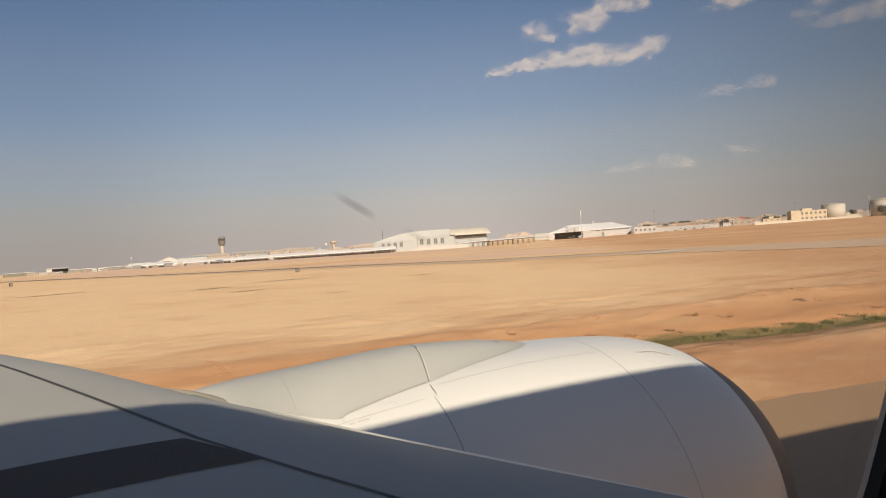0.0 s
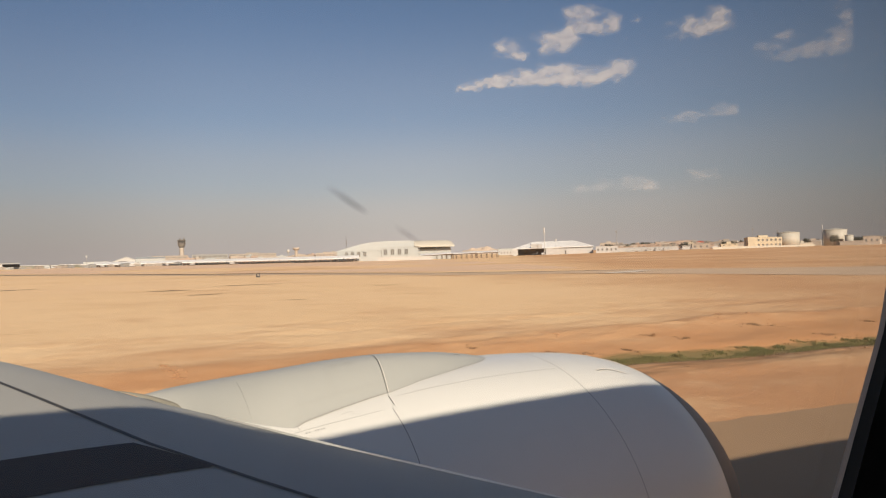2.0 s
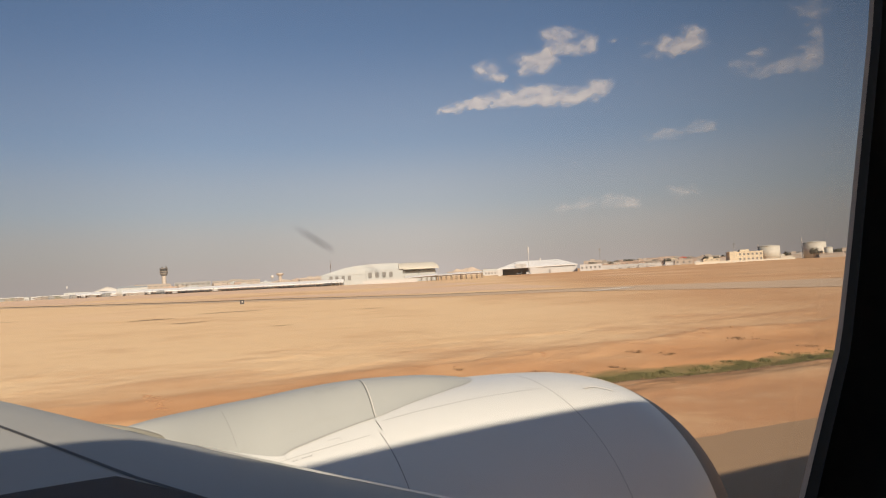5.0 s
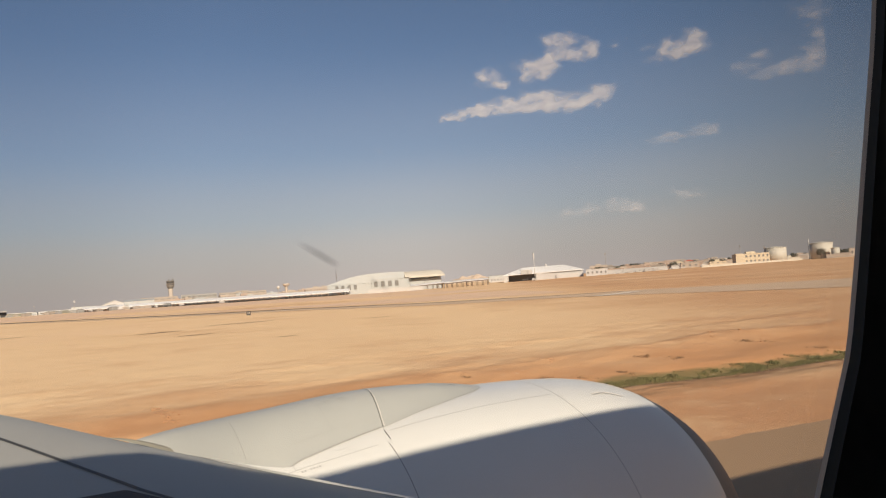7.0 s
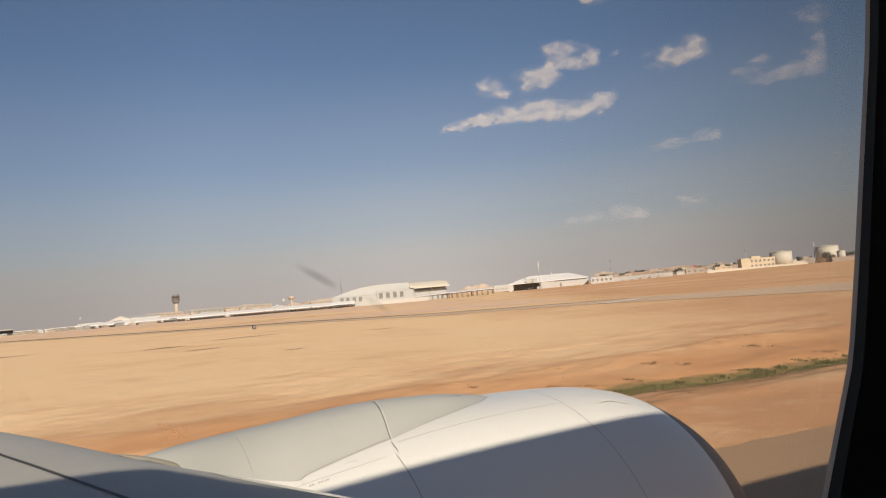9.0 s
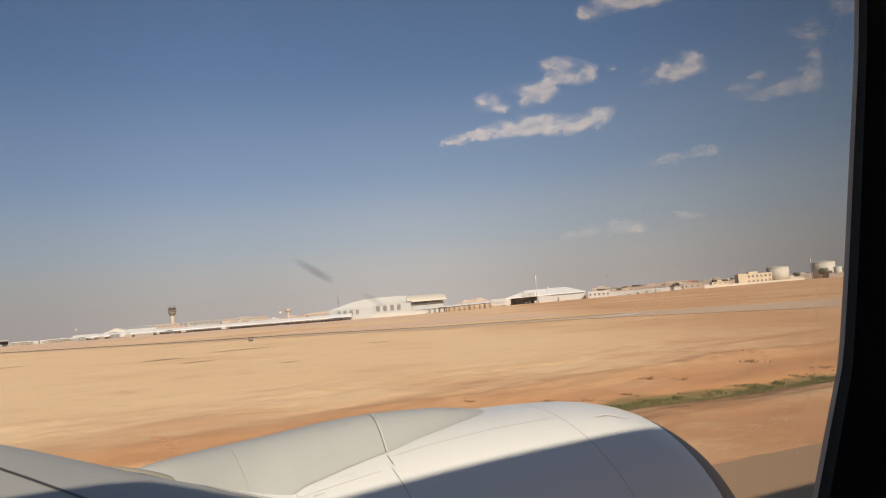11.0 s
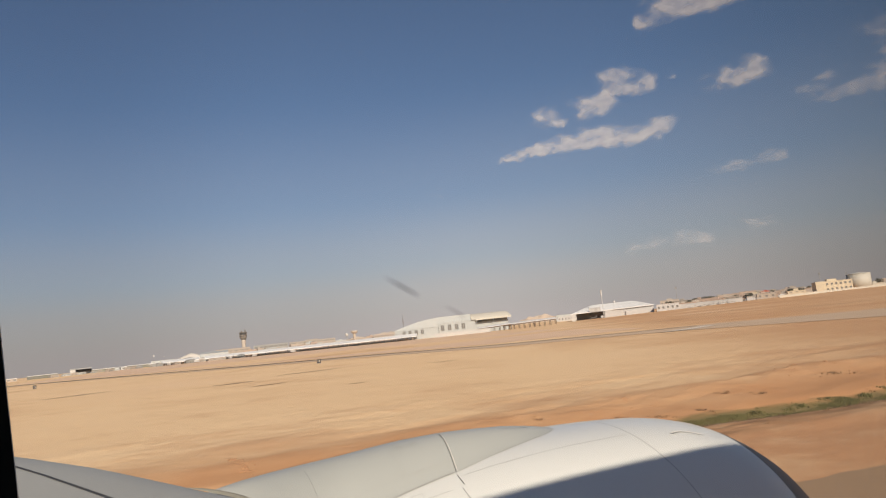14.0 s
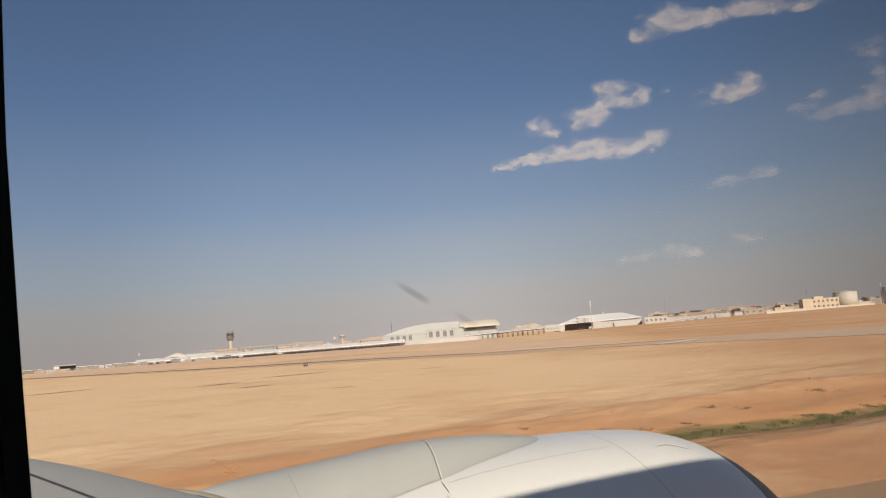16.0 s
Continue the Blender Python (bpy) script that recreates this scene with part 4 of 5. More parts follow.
# ---- far buildings ----
def facing(x, y, turn=0.0):
    """Pose on the ground at (x, y) with the front, -y, towards the taxiway where the aeroplane stands."""
    return pose(x, y, ground_z(x, y), 0, 0, -math.degrees(math.atan2(x, y)) + turn)


def window_part(t, cx, cz, w, h, front=0.0, mullion=True):
    """A glazed opening: dark pane set in a proud frame with one mullion."""
    wd = part("window", box_bm(cx - w / 2, cx + w / 2, front - 0.10, front + 0.2, cz - h / 2, cz + h / 2), PANE, t)
    if mullion:
        fr = box_bm(cx - w / 2 - 0.25, cx - w / 2, front - 0.22, front + 0.1, cz - h / 2, cz + h / 2)
        box_bm(cx + w / 2, cx + w / 2 + 0.25, front - 0.22, front + 0.1, cz - h / 2, cz + h / 2, fr)
        box_bm(cx - w / 2 - 0.25, cx + w / 2 + 0.25, front - 0.22, front + 0.1, cz + h / 2, cz + h / 2 + 0.25, fr)
        box_bm(cx - w / 2 - 0.35, cx + w / 2 + 0.35, front - 0.35, front + 0.1, cz - h / 2 - 0.3, cz - h / 2, fr)
        box_bm(cx - 0.12, cx + 0.12, front - 0.18, front - 0.1, cz - h / 2, cz + h / 2, fr)
        part("frame", fr, PALEB, wd)


def block(name, x, y, w, h, d, mat, label, floors=0, bays=0, turn=0.0, win=(0.5, 0.45), category="building", group="", annex=False, cover=None):
    """A flat-roofed house with parapet and rows of windows."""
    t = thing(name, facing(x, y, turn), label, category, group)
    part("wall", box_bm(-w / 2, w / 2, 0, d, -1.5, h), mat, t)
    rb = box_bm(-w / 2 - 0.2, w / 2 + 0.2, -0.2, d + 0.2, h + 0.004, h + 0.55)
    part("roof", rb, cover or mat, t)
    if annex:
        part("roof_hut", box_bm(-w * 0.15, w * 0.12, d * 0.3, d * 0.7, h + 0.56, h + 3.0), mat, t)
    for f in range(floors):
        fh, bw = h / floors, w / bays
        for k in range(bays):
            window_part(t, -w / 2 + bw * (k + 0.5), fh * (f + 0.52), bw * win[0], fh * win[1], 0.0, False)
    return t


def hangar_large():
    t = thing("hangar", facing(437, 880), "large pale hangar with tall windows and a cream vaulted roof", "hangar", "hangars")
    part("wall", box_bm(-56, 4.9, 0, 60, -2, 14.6), PALEB, t)
    part("wall", box_bm(5, 56, -1.5, 60, -2, 17.8), PALEB, t)
    prof = [(-57, 14.4), (-50, 16.2), (-36, 20.2), (-22, 23.6), (-7, 25.8), (8, 26.8), (24, 27.0), (40, 26.9), (50, 26.5)]
    part("roof", loft([[(u, v, z) for u, z in prof] + [(50, v, 14), (-57, v, 14)] for v in (-0.6, 20, 40, 61)], close=True, cap=True), PALEB, t, "pale sheet roof")
    part("roof", loft([[(u, v, z) for u, z in ((4.5, 17.8), (20, 19.6), (40, 20.6), (56.5, 18.0))] + [(56.5, v, 17.4), (4.5, v, 17.4)] for v in (-2.0, 10)], close=True, cap=True), PALEB, t)
    for u in (-43, -35, -26.4, -18):
        window_part(t, u, 9.6, 4.2, 6.2, 0.0)
    for u in (10.3, 19.9, 29.7, 39.0):
        window_part(t, u, 11.6, 4.8, 7.6, -1.5)
    # the vaulted hall on the sunny end, open below its eave
    arc = [(-4 + 52 * (i / 16), 18.4 + 8.4 * math.sin(math.pi * (i / 16)) ** 0.75) for i in range(17)]
    sec = []
    for u, k in ((50.5, 1.0), (70, 1.0), (92, 1.0), (99, 0.97), (103, 0.84), (105.5, 0.55), (106.5, 0.12)):
        sec.append([(u, v, 18.4 + (z - 18.4) * k) for v, z in arc])
    part("vault", loft(sec), CREAMB, t, "cream vaulted roof", True)
    part("eave_beam", box_bm(56.6, 106, -4.4, -3.6, 17.2, 18.9), CREAMB, t)
    part("wall", box_bm(56.6, 102, 5, 6, -2, 14.6), PALEB, t, "pale inner wall")
    part("wall", box_bm(56.6, 102, 14, 16, -2, 18.2), PALEB, t, "shaded back wall")
    for u in (57.5, 81, 105):
        part("column", box_bm(u - 0.3, u + 0.3, -4.4, -3.8, -2, 17.2), STEEL, t)
    m = thing("mast", facing(420, 948), "slim dark lattice mast behind hangar", "mast")
    for k in range(6):
        part("mast_section", cyl_bm(0.9 - 0.08 * k, 0.82 - 0.08 * k, -2 + 6.6 * k, 4.55 + 6.6 * k, 6), (RUST, STEEL)[k % 2], m)
    block("low_wall", 444, 815, 72, 4.6, 1.2, WHITEB, "long low white wall before the large hangar", category="wall")


def hangar_open():
    t = thing("hangar", facing(668, 785), "white hip-roofed hangar with its dark door open", "hangar", "hangars")
    part("wall", box_bm(-50, -9, 30, 31, -2, 10), GREYB, t, "shaded back wall inside")
    part("wall", box_bm(-55.5, -54.7, 0, 50, -2, 10), WHITEB, t)
    part("wall", box_bm(1, 58, 0, 50, -2, 10.6), WHITEB, t)
    part("sliding_door", box_bm(-55.5, -50, -1.0, -0.2, -2, 10), WHITEB, t, "white sliding door leaf")
    part("sliding_door", box_bm(-9, 1, -1.0, -0.2, -2, 10), WHITEB, t, "white sliding door leaf")
    bm = bmesh.new()
    pts = [(-56.5, -1.5, 9.8), (59, -1.5, 11.2), (59, 52, 11.2), (-56.5, 52, 9.8), (-27, 24, 19.4), (32, 24, 19.8),
           (-56.5, -1.5, 8.9), (59, -1.5, 10.3), (59, 52, 10.3), (-56.5, 52, 8.9)]
    v = [bm.verts.new(p) for p in pts]
    for f in ((0, 1, 5, 4), (1, 2, 5), (2, 3, 4, 5), (3, 0, 4), (0, 6, 7, 1), (1, 7, 8, 2), (2, 8, 9, 3), (3, 9, 6, 0), (6, 9, 8, 7)):
        bm.faces.new([v[i] for i in f])
    bmesh.ops.recalc_face_normals(bm, faces=bm.faces)
    part("roof", bm, ROOFW, t, "white hipped sheet roof")
    # standing seams run down the front slope
    for i in range(1, 15):
        u = -56.5 + 115.5 * i / 15
        ridge = min(32, max(-27, u * 0.5 + 2))
        part("roof_seam", rod((u, -1.5, 10.5 + 0.7 * u / 59 + 0.05), (ridge, 24, 19.75), 0.16, 4), PALEB, t)
    part("gable_panel", box_bm(-30, -14, -1.9, -1.51, 9.2, 15.5), WHITEB, t)
    for k in range(14):
        window_part(t, 11 + 3.3 * k, 8.9, 2.4, 1.3, 0.0, False)
    part("lean_to", box_bm(20, 58, -2.5, -0.01, -2, 6.5), WHITEB, t, "white lean-to")
    part("roof_vent", cyl_bm(1.6, 1.6, 19.5, 22.5, 10, at=(6, 24)), WHITEB, t)
    m = thing("lamp_mast", facing(648.5, 778), "tall slim white mast with a thick top", "mast")
    part("pole", cyl_bm(0.55, 0.4, -2, 31, 10), WHITEB, m)
    part("head", cyl_bm(1.15, 1.15, 31, 39, 12), WHITEB, m, "thick white mast head")
    block("workshop", 712, 720, 30, 8.5, 12, WHITEB, "long low white workshop beside open hangar", 1, 5, 0, (0.4, 0.35), "building")
    block("low_wall", 748, 690, 96, 5.0, 2.0, WHITEB, "long white boundary wall beside open hangar", category="wall")


def canopy(x, y, w, turn=0.0, h=4.9, rise=3.4, depth=18):
    t = thing("shade_canopy", facing(x, y, turn), "long white shade canopy on steel posts", "canopy", "shade canopies")
    part("roof", loft([[(u, -0.5, h), (u, depth, h + rise), (u, depth, h + rise - 0.5), (u, -0.5, h - 0.8)] for u in (-w / 2, 0, w / 2)], close=True, cap=True), ROOFW, t, "white sheet roof")
    part("back_wall", box_bm(-w / 2, w / 2, depth - 0.6, depth - 0.2, -1.5, h - 2.0), BEIGEB, t, "low wall along the back")
    k = int(w / 5.5)
    for i in range(k + 1):
        u = -w / 2 + 0.5 + (w - 1) * i / k
        part("post", box_bm(u - 0.2, u + 0.2, 0.2, 0.6, -1.5, h - 0.3), WHITEB if i % 2 else STEEL, t)
    return t


def jet(m, label, parent_mat=JETG):
    t = thing("trainer_jet", m, label, "aircraft", "parked trainer jets")
    prof = [(-6.6, 0.05), (-5.8, 0.32), (-4.2, 0.62), (-2, 0.8), (1.5, 0.82), (4, 0.6), (5.6, 0.42), (6.2, 0.28)]
    part("body", loft([[(x, r * math.cos(a), 1.9 + r * math.sin(a)) for a in [2 * math.pi * i / 10 for i in range(10)]] for x, r in prof], close=True, cap=True), parent_mat, t, "", True)
    for s in (-1, 1):
        part("wing", loft([[(-0.8, s * 0.5, 1.8), (2.6, s * 0.5, 1.8), (2.6, s * 0.5, 1.95), (-0.8, s * 0.5, 2.0)], [(1.4, s * 5.2, 1.9), (2.9, s * 5.2, 1.9), (2.9, s * 5.2, 1.97), (1.4, s * 5.2, 2.0)]], close=True, cap=True), parent_mat, t)
    part("tail_fin", loft([[(3.4, -0.09, 2.4), (6.0, -0.09, 2.4), (6.0, 0.09, 2.4), (3.4, 0.09, 2.4)], [(5.4, -0.05, 4.8), (6.7, -0.05, 4.8), (6.7, 0.05, 4.8), (5.4, 0.05, 4.8)]], close=True, cap=True), parent_mat, t)
    part("tailplane", loft([[(4.8, -2.4, 2.2), (5.8, -2.4, 2.2), (5.8, -2.4, 2.28), (4.8, -2.4, 2.28)], [(4.8, 2.4, 2.2), (5.8, 2.4, 2.2), (5.8, 2.4, 2.28), (4.8, 2.4, 2.28)]], close=True, cap=True), parent_mat, t)
    part("cockpit", loft([[(x, r * math.cos(a), 2.55 + r * math.sin(a)) for a in [math.pi * i / 8 for i in range(9)]] for x, r in ((-4, 0.1), (-3.2, 0.45), (-1.6, 0.5), (-0.2, 0.15))], close=True, cap=True), PANE, t)
    for gx, gy in ((-4, 0), (1.2, -1.2), (1.2, 1.2)):
        part("wheel_leg", box_bm(gx - 0.15, gx + 0.15, gy - 0.12, gy + 0.12, 0, 1.7), DARKG, t)
    return t


def control_tower():
    t = thing("control_tower", facing(371, 1836) @ Matrix.Diagonal((1.1, 1.1, 1.2, 1)), "beige airport control tower with a flared banded cab", "tower")

    def rings(prof, seg=20):
        return loft([[(r * math.cos(2 * math.pi * i / seg), 6 + r * math.sin(2 * math.pi * i / seg), z) for i in range(seg)] for z, r in prof], close=True, cap=True)
    part("shaft", rings([(-2, 5.4), (14, 4.9), (30, 4.7), (33, 5.0)]), BEIGEB, t, "beige tapered shaft", True)
    part("lower_deck", rings([(33, 5.2), (36, 6.8), (38.2, 7.9)]), DECKB, t, "dark flared deck")
    part("deck_band", rings([(38.2, 8.1), (39.8, 8.7)]), TOWERB, t)
    part("lower_glazing", rings([(39.8, 8.2), (42.0, 8.6)]), CABGLASS, t, "dark band of glazing")
    part("deck_band", rings([(42.0, 9.2), (43.4, 9.6)]), TOWERB, t)
    part("cab_glazing", rings([(43.4, 7.2), (47.8, 8.6)]), CABGLASS, t, "dark cab glazing")
    part("roof", rings([(47.8, 9.2), (49.0, 9.0), (49.8, 5)]), DECKB, t)
    part("antenna", cyl_bm(0.5, 0.3, 49.8, 55.5, 8, at=(4, 6)), DECKB, t)
    part("antenna", cyl_bm(1.6, 1.6, 49.8, 52.6, 10, at=(-3, 6)), DECKB, t)
    part("radome", cyl_bm(1.2, 0.9, 49.8, 53.6, 10, at=(6, 6)), DECKB, t)


def storage_tank(x, y, r, h, label, steps=True):
    t = thing("storage_tank", facing(x, y), label, "tank", "storage tanks")
    part("shell", cyl_bm(r, r, -1.5, h, 48, at=(0, r)), TANKB, t, "", True)
    part("roof", cyl_bm(r + 0.15, 1.0, h + 0.004, h + r * 0.14, 48, at=(0, r)), TANKB, t, "low conical roof")
    rim = loft([[((r + o) * math.cos(2 * math.pi * i / 48), r + (r + o) * math.sin(2 * math.pi * i / 48), z) for i in range(48)] for o, z in ((0.02, h - 0.5), (0.35, h - 0.5), (0.35, h), (0.02, h))], close=True)
    part("rim", rim, TANKB, t)
    if steps:
        bm = bmesh.new()
        for i in range(22):
            a = -1.2 - i * 0.055
            box_bm((r + 0.5) * math.cos(a) - 0.5, (r + 0.5) * math.cos(a) + 0.5, r + (r + 0.5) * math.sin(a) - 0.4, r + (r + 0.5) * math.sin(a) + 0.4, 0.2 + h * i / 22, 0.5 + h * i / 22, bm)
        part("stair", bm, STEEL, t, "steel spiral stair")
    return t


def tree(m, h, r, label, seed):
    rnd = random.Random(seed)
    t = thing("tree", m, label, "tree", "airfield trees")
    bm = cyl_bm(0.09 * r, 0.05 * r, -0.6, h * 0.5, 7)
    for k in range(5):
        a = rnd.uniform(0, 6.28)
        rod((0, 0, h * 0.3), (0.6 * r * math.cos(a), 0.6 * r * math.sin(a), h * rnd.uniform(0.5, 0.8)), 0.03 * r, 5, bm)
    part("trunk", bm, BARK, t)
    bm = bmesh.new()
    for k in range(300):
        a, b = rnd.uniform(0, 6.28), rnd.uniform(-0.55, 1)
        q = rnd.uniform(0.35, 1.0) ** 0.5 * (1 + 0.25 * math.sin(3 * a + seed))
        p = Vector((r * q * math.cos(a) * math.sqrt(max(0.05, 1 - b * b)), r * q * math.sin(a) * math.sqrt(max(0.05, 1 - b * b)), h * 0.62 + b * h * 0.36 * q))
        s = r * rnd.uniform(0.10, 0.22)
        for _ in range(3):
            d = [Vector((rnd.uniform(-1, 1), rnd.uniform(-1, 1), rnd.uniform(-1, 1))) * s for _ in range(3)]
            bm.faces.new([bm.verts.new(p + x) for x in d])
    part("crown", bm, LEAF, t, "dusty dark green crown")
    return t


hangar_large()
hangar_open()
control_tower()
storage_tank(865, 548, 13.6, 18.6, "large cream cylindrical fuel storage tank", False)
storage_tank(883, 497, 13.3, 20.0, "large cream cylindrical fuel tank with stair")
storage_tank(880, 478, 4.7, 12.4, "small pale cylindrical tank beside larger tank", False)

# shade canopies with parked jets, from the far end to the large hangar
for cx, cy, w in ((150, 1262, 60), (212, 1190, 66), (262, 1085, 84), (320, 1000, 84), (362, 918, 62), (388, 876, 34)):
    canopy(cx, cy, w, 0)
first = jet(facing(330, 985, 70), "small dark grey trainer jet under shade canopy")
rnd = random.Random(4)
for i in range(44):
    t = i / 43
    x, y = 196 + (392 - 196) * t, 1195 + (850 - 1195) * t
    copy_thing(first, facing(x, y + rnd.uniform(-2, 2), 60 + rnd.uniform(-14, 14)))
# open carports beside the vaulted hall: thin sheets on rows of slim posts
for cx, cy, w, hh, tip, mat in ((484, 800, 44, 5.6, 1.6, ROOFW), (514, 786, 42, 6.2, 1.4, ROOFW), (552, 782, 30, 7.2, 0.6, ROOFW)):
    t = thing("carport", facing(cx, cy, 4), "open carport with a thin pale sheet roof", "carport", "carports")
    part("roof", loft([[(-w / 2, v, hh + up), (w / 2, v, hh + tip + up), (w / 2, v, hh + tip + up + 0.4), (-w / 2, v, hh + up + 0.4)] for v, up in ((0, 0), (20, 1.7))], close=True, cap=True), mat, t, "thin pale sheet roof")
    part("fascia", loft([[(-w / 2, v, hh - 1.3), (w / 2, v, hh + tip - 1.3), (w / 2, v, hh + tip - 0.01), (-w / 2, v, hh - 0.01)] for v in (0.1, 0.5)], close=True, cap=True), RUST, t, "dark steel edge beam")
    k = int(w / 7)
    for i in range(k + 1):
        u = -w / 2 + 0.5 + (w - 1) * i / k
        for v in (0.6, 19.4):
            part("post", box_bm(u - 0.35, u + 0.35, v - 0.35, v + 0.35, -1.5, hh + tip * i / k - 0.3), RUST, t)

# sheds and hangars at the far end of the apron
t = thing("hangar", facing(3, 1500), "low hangar with a white side wall and dark opening", "hangar", "hangars")
part("wall", box_bm(-18, -9, 0, 30, -2, 9.5), WHITEB, t)
# a solid dark block gives the shade of the open interior
part("wall", box_bm(-9, 18, 10, 30, -2, 9), DARKG, t, "solid dark block painted as the unlit interior")
part("roof", box_bm(-18.5, 18.5, -1, 31, 9.6, 11.2), GREYB, t)
for x, y, w, h, mat, lab in ((41, 1499, 38, 5.5, OLIVE, "long low olive apron shed with pale roof"), (71, 1497, 20, 5, PALEB, "low white apron shed with flat roof"),
                             (102, 1495, 42, 5.5, OLIVE, "long low olive apron shed with pale roof"), (128, 1492, 16, 5.0, PALEB, "low white apron shed with flat roof"), (-60, 1520, 50, 6, OLIVE, "low olive building at the apron's end"),
                             (-120, 1540, 36, 5, BEIGEB, "low beige building at the apron's end")):
    block("shed", x, y, w, h, 16, mat, lab, 1, max(2, int(w / 9)), 0, (0.55, 0.5), "shed", "apron sheds", cover=ROOFW)
block("warehouse", 156, 1600, 47, 9.5, 25, PALEB, "long plain white flat-roofed warehouse", category="warehouse")
t = thing("hangar", facing(180, 1385), "white gabled hangar with a dark square opening", "hangar", "hangars")
part("wall", loft([[(-18.7, v, -2), (18.7, v, -2), (18.7, v, 11.5), (4, v, 16.5), (-18.7, v, 8.5)] for v in (0, 40)], close=True, cap=True), WHITEB, t)
# the doorway's shade is a near-black panel on the wall
part("door", box_bm(-8, 5, -0.25, 0.2, 2.5, 9), DARKG, t, "dark panel painted as the unlit doorway")
part("door_rail", box_bm(-9.5, 6.5, -0.6, -0.26, 9.01, 9.7), GREYB, t)
part("roof", loft([[(-19.5, v, 8.2), (4, v, 16.6), (19.5, v, 11.3), (19.5, v, 12.0), (4, v, 17.4), (-19.5, v, 8.9)] for v in (-1, 41)], close=True, cap=True), PALEB, t, "pale sheet roof")
part("lean_to", loft([[(9, v, -2), (24, v, -2), (24, v, 5.5), (9, v, 9.5)] for v in (-7, -0.3)], close=True, cap=True), WHITEB, t, "white lean-to with a sloping roof")
h = block("hall", 224, 1378, 50, 12.0, 40, PALEB, "long pale hall beside white gabled hangar", 1, 7, 0, (0.5, 0.10), "building", cover=WHITEB)
part("roof", loft([[(u, 0, 12.6), (u, 20, 16.0), (u, 40, 12.6)] for u in (-25, 25)], close=True, cap=True), PALEB, h, "low pitched sheet roof")
for x, y, w, h in ((120, 1430, 16, 3.6), (146, 1405, 22, 4.2), (98, 1440, 12, 3.2)):
    block("store", x, y, w, h, 8, OLIVE, "low olive store building on the apron", 1, 3, 0, (0.5, 0.5), "building", cover=PALEB)

# terminal and town behind the canopies
block("terminal", 340, 1814, 82, 20, 30, TOWERB, "beige terminal building at the control tower's foot", 2, 6, 0, (0.7, 0.2), "terminal")
block("office", 428, 1790, 84, 21, 20, GREYB, "dark grey office block beside control tower", 2, 7, 0, (0.7, 0.4), "building")
block("terminal", 485, 1622, 105, 19, 30, TOWERB, "long beige terminal building with window bands", 3, 7, 0, (0.78, 0.2), "terminal", annex=True)
block("office", 404, 1645, 62, 10.5, 20, GREYB, "long low grey building with flat roof", 1, 9, 0, (0.6, 0.4), "building")
for x, y, w, h in ((462, 1420, 40, 9), (520, 1400, 50, 11), (566, 1384, 40, 15), (596, 1360, 34, 12)):
    block("house", x, y, w, h, 16, BEIGEB, "beige rendered flat-roofed building with small windows", 2, int(w / 6), rnd.uniform(-12, 12), (0.4, 0.4), "house", "town houses", annex=True)
for i in range(38):
    ang, dist = rnd.uniform(9.5, 28.5), rnd.uniform(1480, 1900)
    w, hh = rnd.uniform(12, 36), rnd.uniform(6, 13) + (dist - 1480) * 0.012
    mat = rnd.choice((BEIGEB, PEACHB, TOWERB, PALEB))
    lab = {BEIGEB: "beige rendered flat-roofed airport building", PEACHB: "peach rendered flat-roofed airport building", TOWERB: "sand-coloured flat-roofed airport building", PALEB: "pale flat-roofed airport building"}[mat]
    block("house", dist * math.sin(radians(ang)), dist * math.cos(radians(ang)), w, hh, 14, mat, lab, rnd.choice((1, 2, 2)), max(2, int(w / 6)), rnd.uniform(-25, 25), (0.4, 0.36), "house", "town houses", annex=rnd.random() < 0.6)
t = thing("water_tower", facing(494, 1407), "white ball water tower on a dark stem", "water tower")
part("stem", cyl_bm(0.8, 0.8, -2, 19, 10), GREYB, t)
part("bowl", loft([[(r * math.cos(6.2832 * i / 16), r * math.sin(6.2832 * i / 16), z) for i in range(16)] for z, r in ((18, 0.9), (19, 2.6), (21.5, 3.5), (24, 2.9), (25.4, 0.6))], close=True, cap=True), WHITEB, t, "", True)
t = thing("water_tower", facing(509, 1402), "beige mushroom-shaped concrete water tower", "water tower")
part("stem", cyl_bm(3.4, 3.0, -2, 22.5, 16), BEIGEB, t)
part("bowl", cyl_bm(4.4, 7.0, 22.5, 25.5, 20), BEIGEB, t)
part("rim", cyl_bm(7.2, 7.2, 25.504, 28.2, 20), BEIGEB, t)

# heap of dug sand between the two hangars
bm = bmesh.new()
rows = []
for i in range(25):
    u = -1 + i / 12
    row = []
    for j in range(13):
        v = -1 + j / 6
        e = max(0, 1 - u * u) ** 0.8 * max(0, 1 - v * v)
        hh = (11 + 4 * math.exp(-((u + 0.45) / 0.2) ** 2) + 6 * math.exp(-((u - 0.12) / 0.22) ** 2)) * e ** 0.6
        hh += 5.0 * e * noise.fractal(Vector((u * 6, v * 4, 2)), 1.0, 2.0, 4)
        row.append((u * 54, v * 26, hh - 1.5))
    rows.append(row)
bm.free()
ob = mesh_object("sand_heap", loft(rows), HEAP)
ob.matrix_world = facing(850, 1220)
tagged(ob, "large lumpy heap of dug pale sand", "earth heap")
block("shed", 742, 988, 34, 9.5, 12, PALEB, "pale low shed between the hangars", 1, 6, 0, (0.4, 0.4), "shed")
block("shed", 700, 930, 30, 7, 12, WHITEB, "white low shed behind the carports", 1, 6, 0, (0.4, 0.4), "shed")

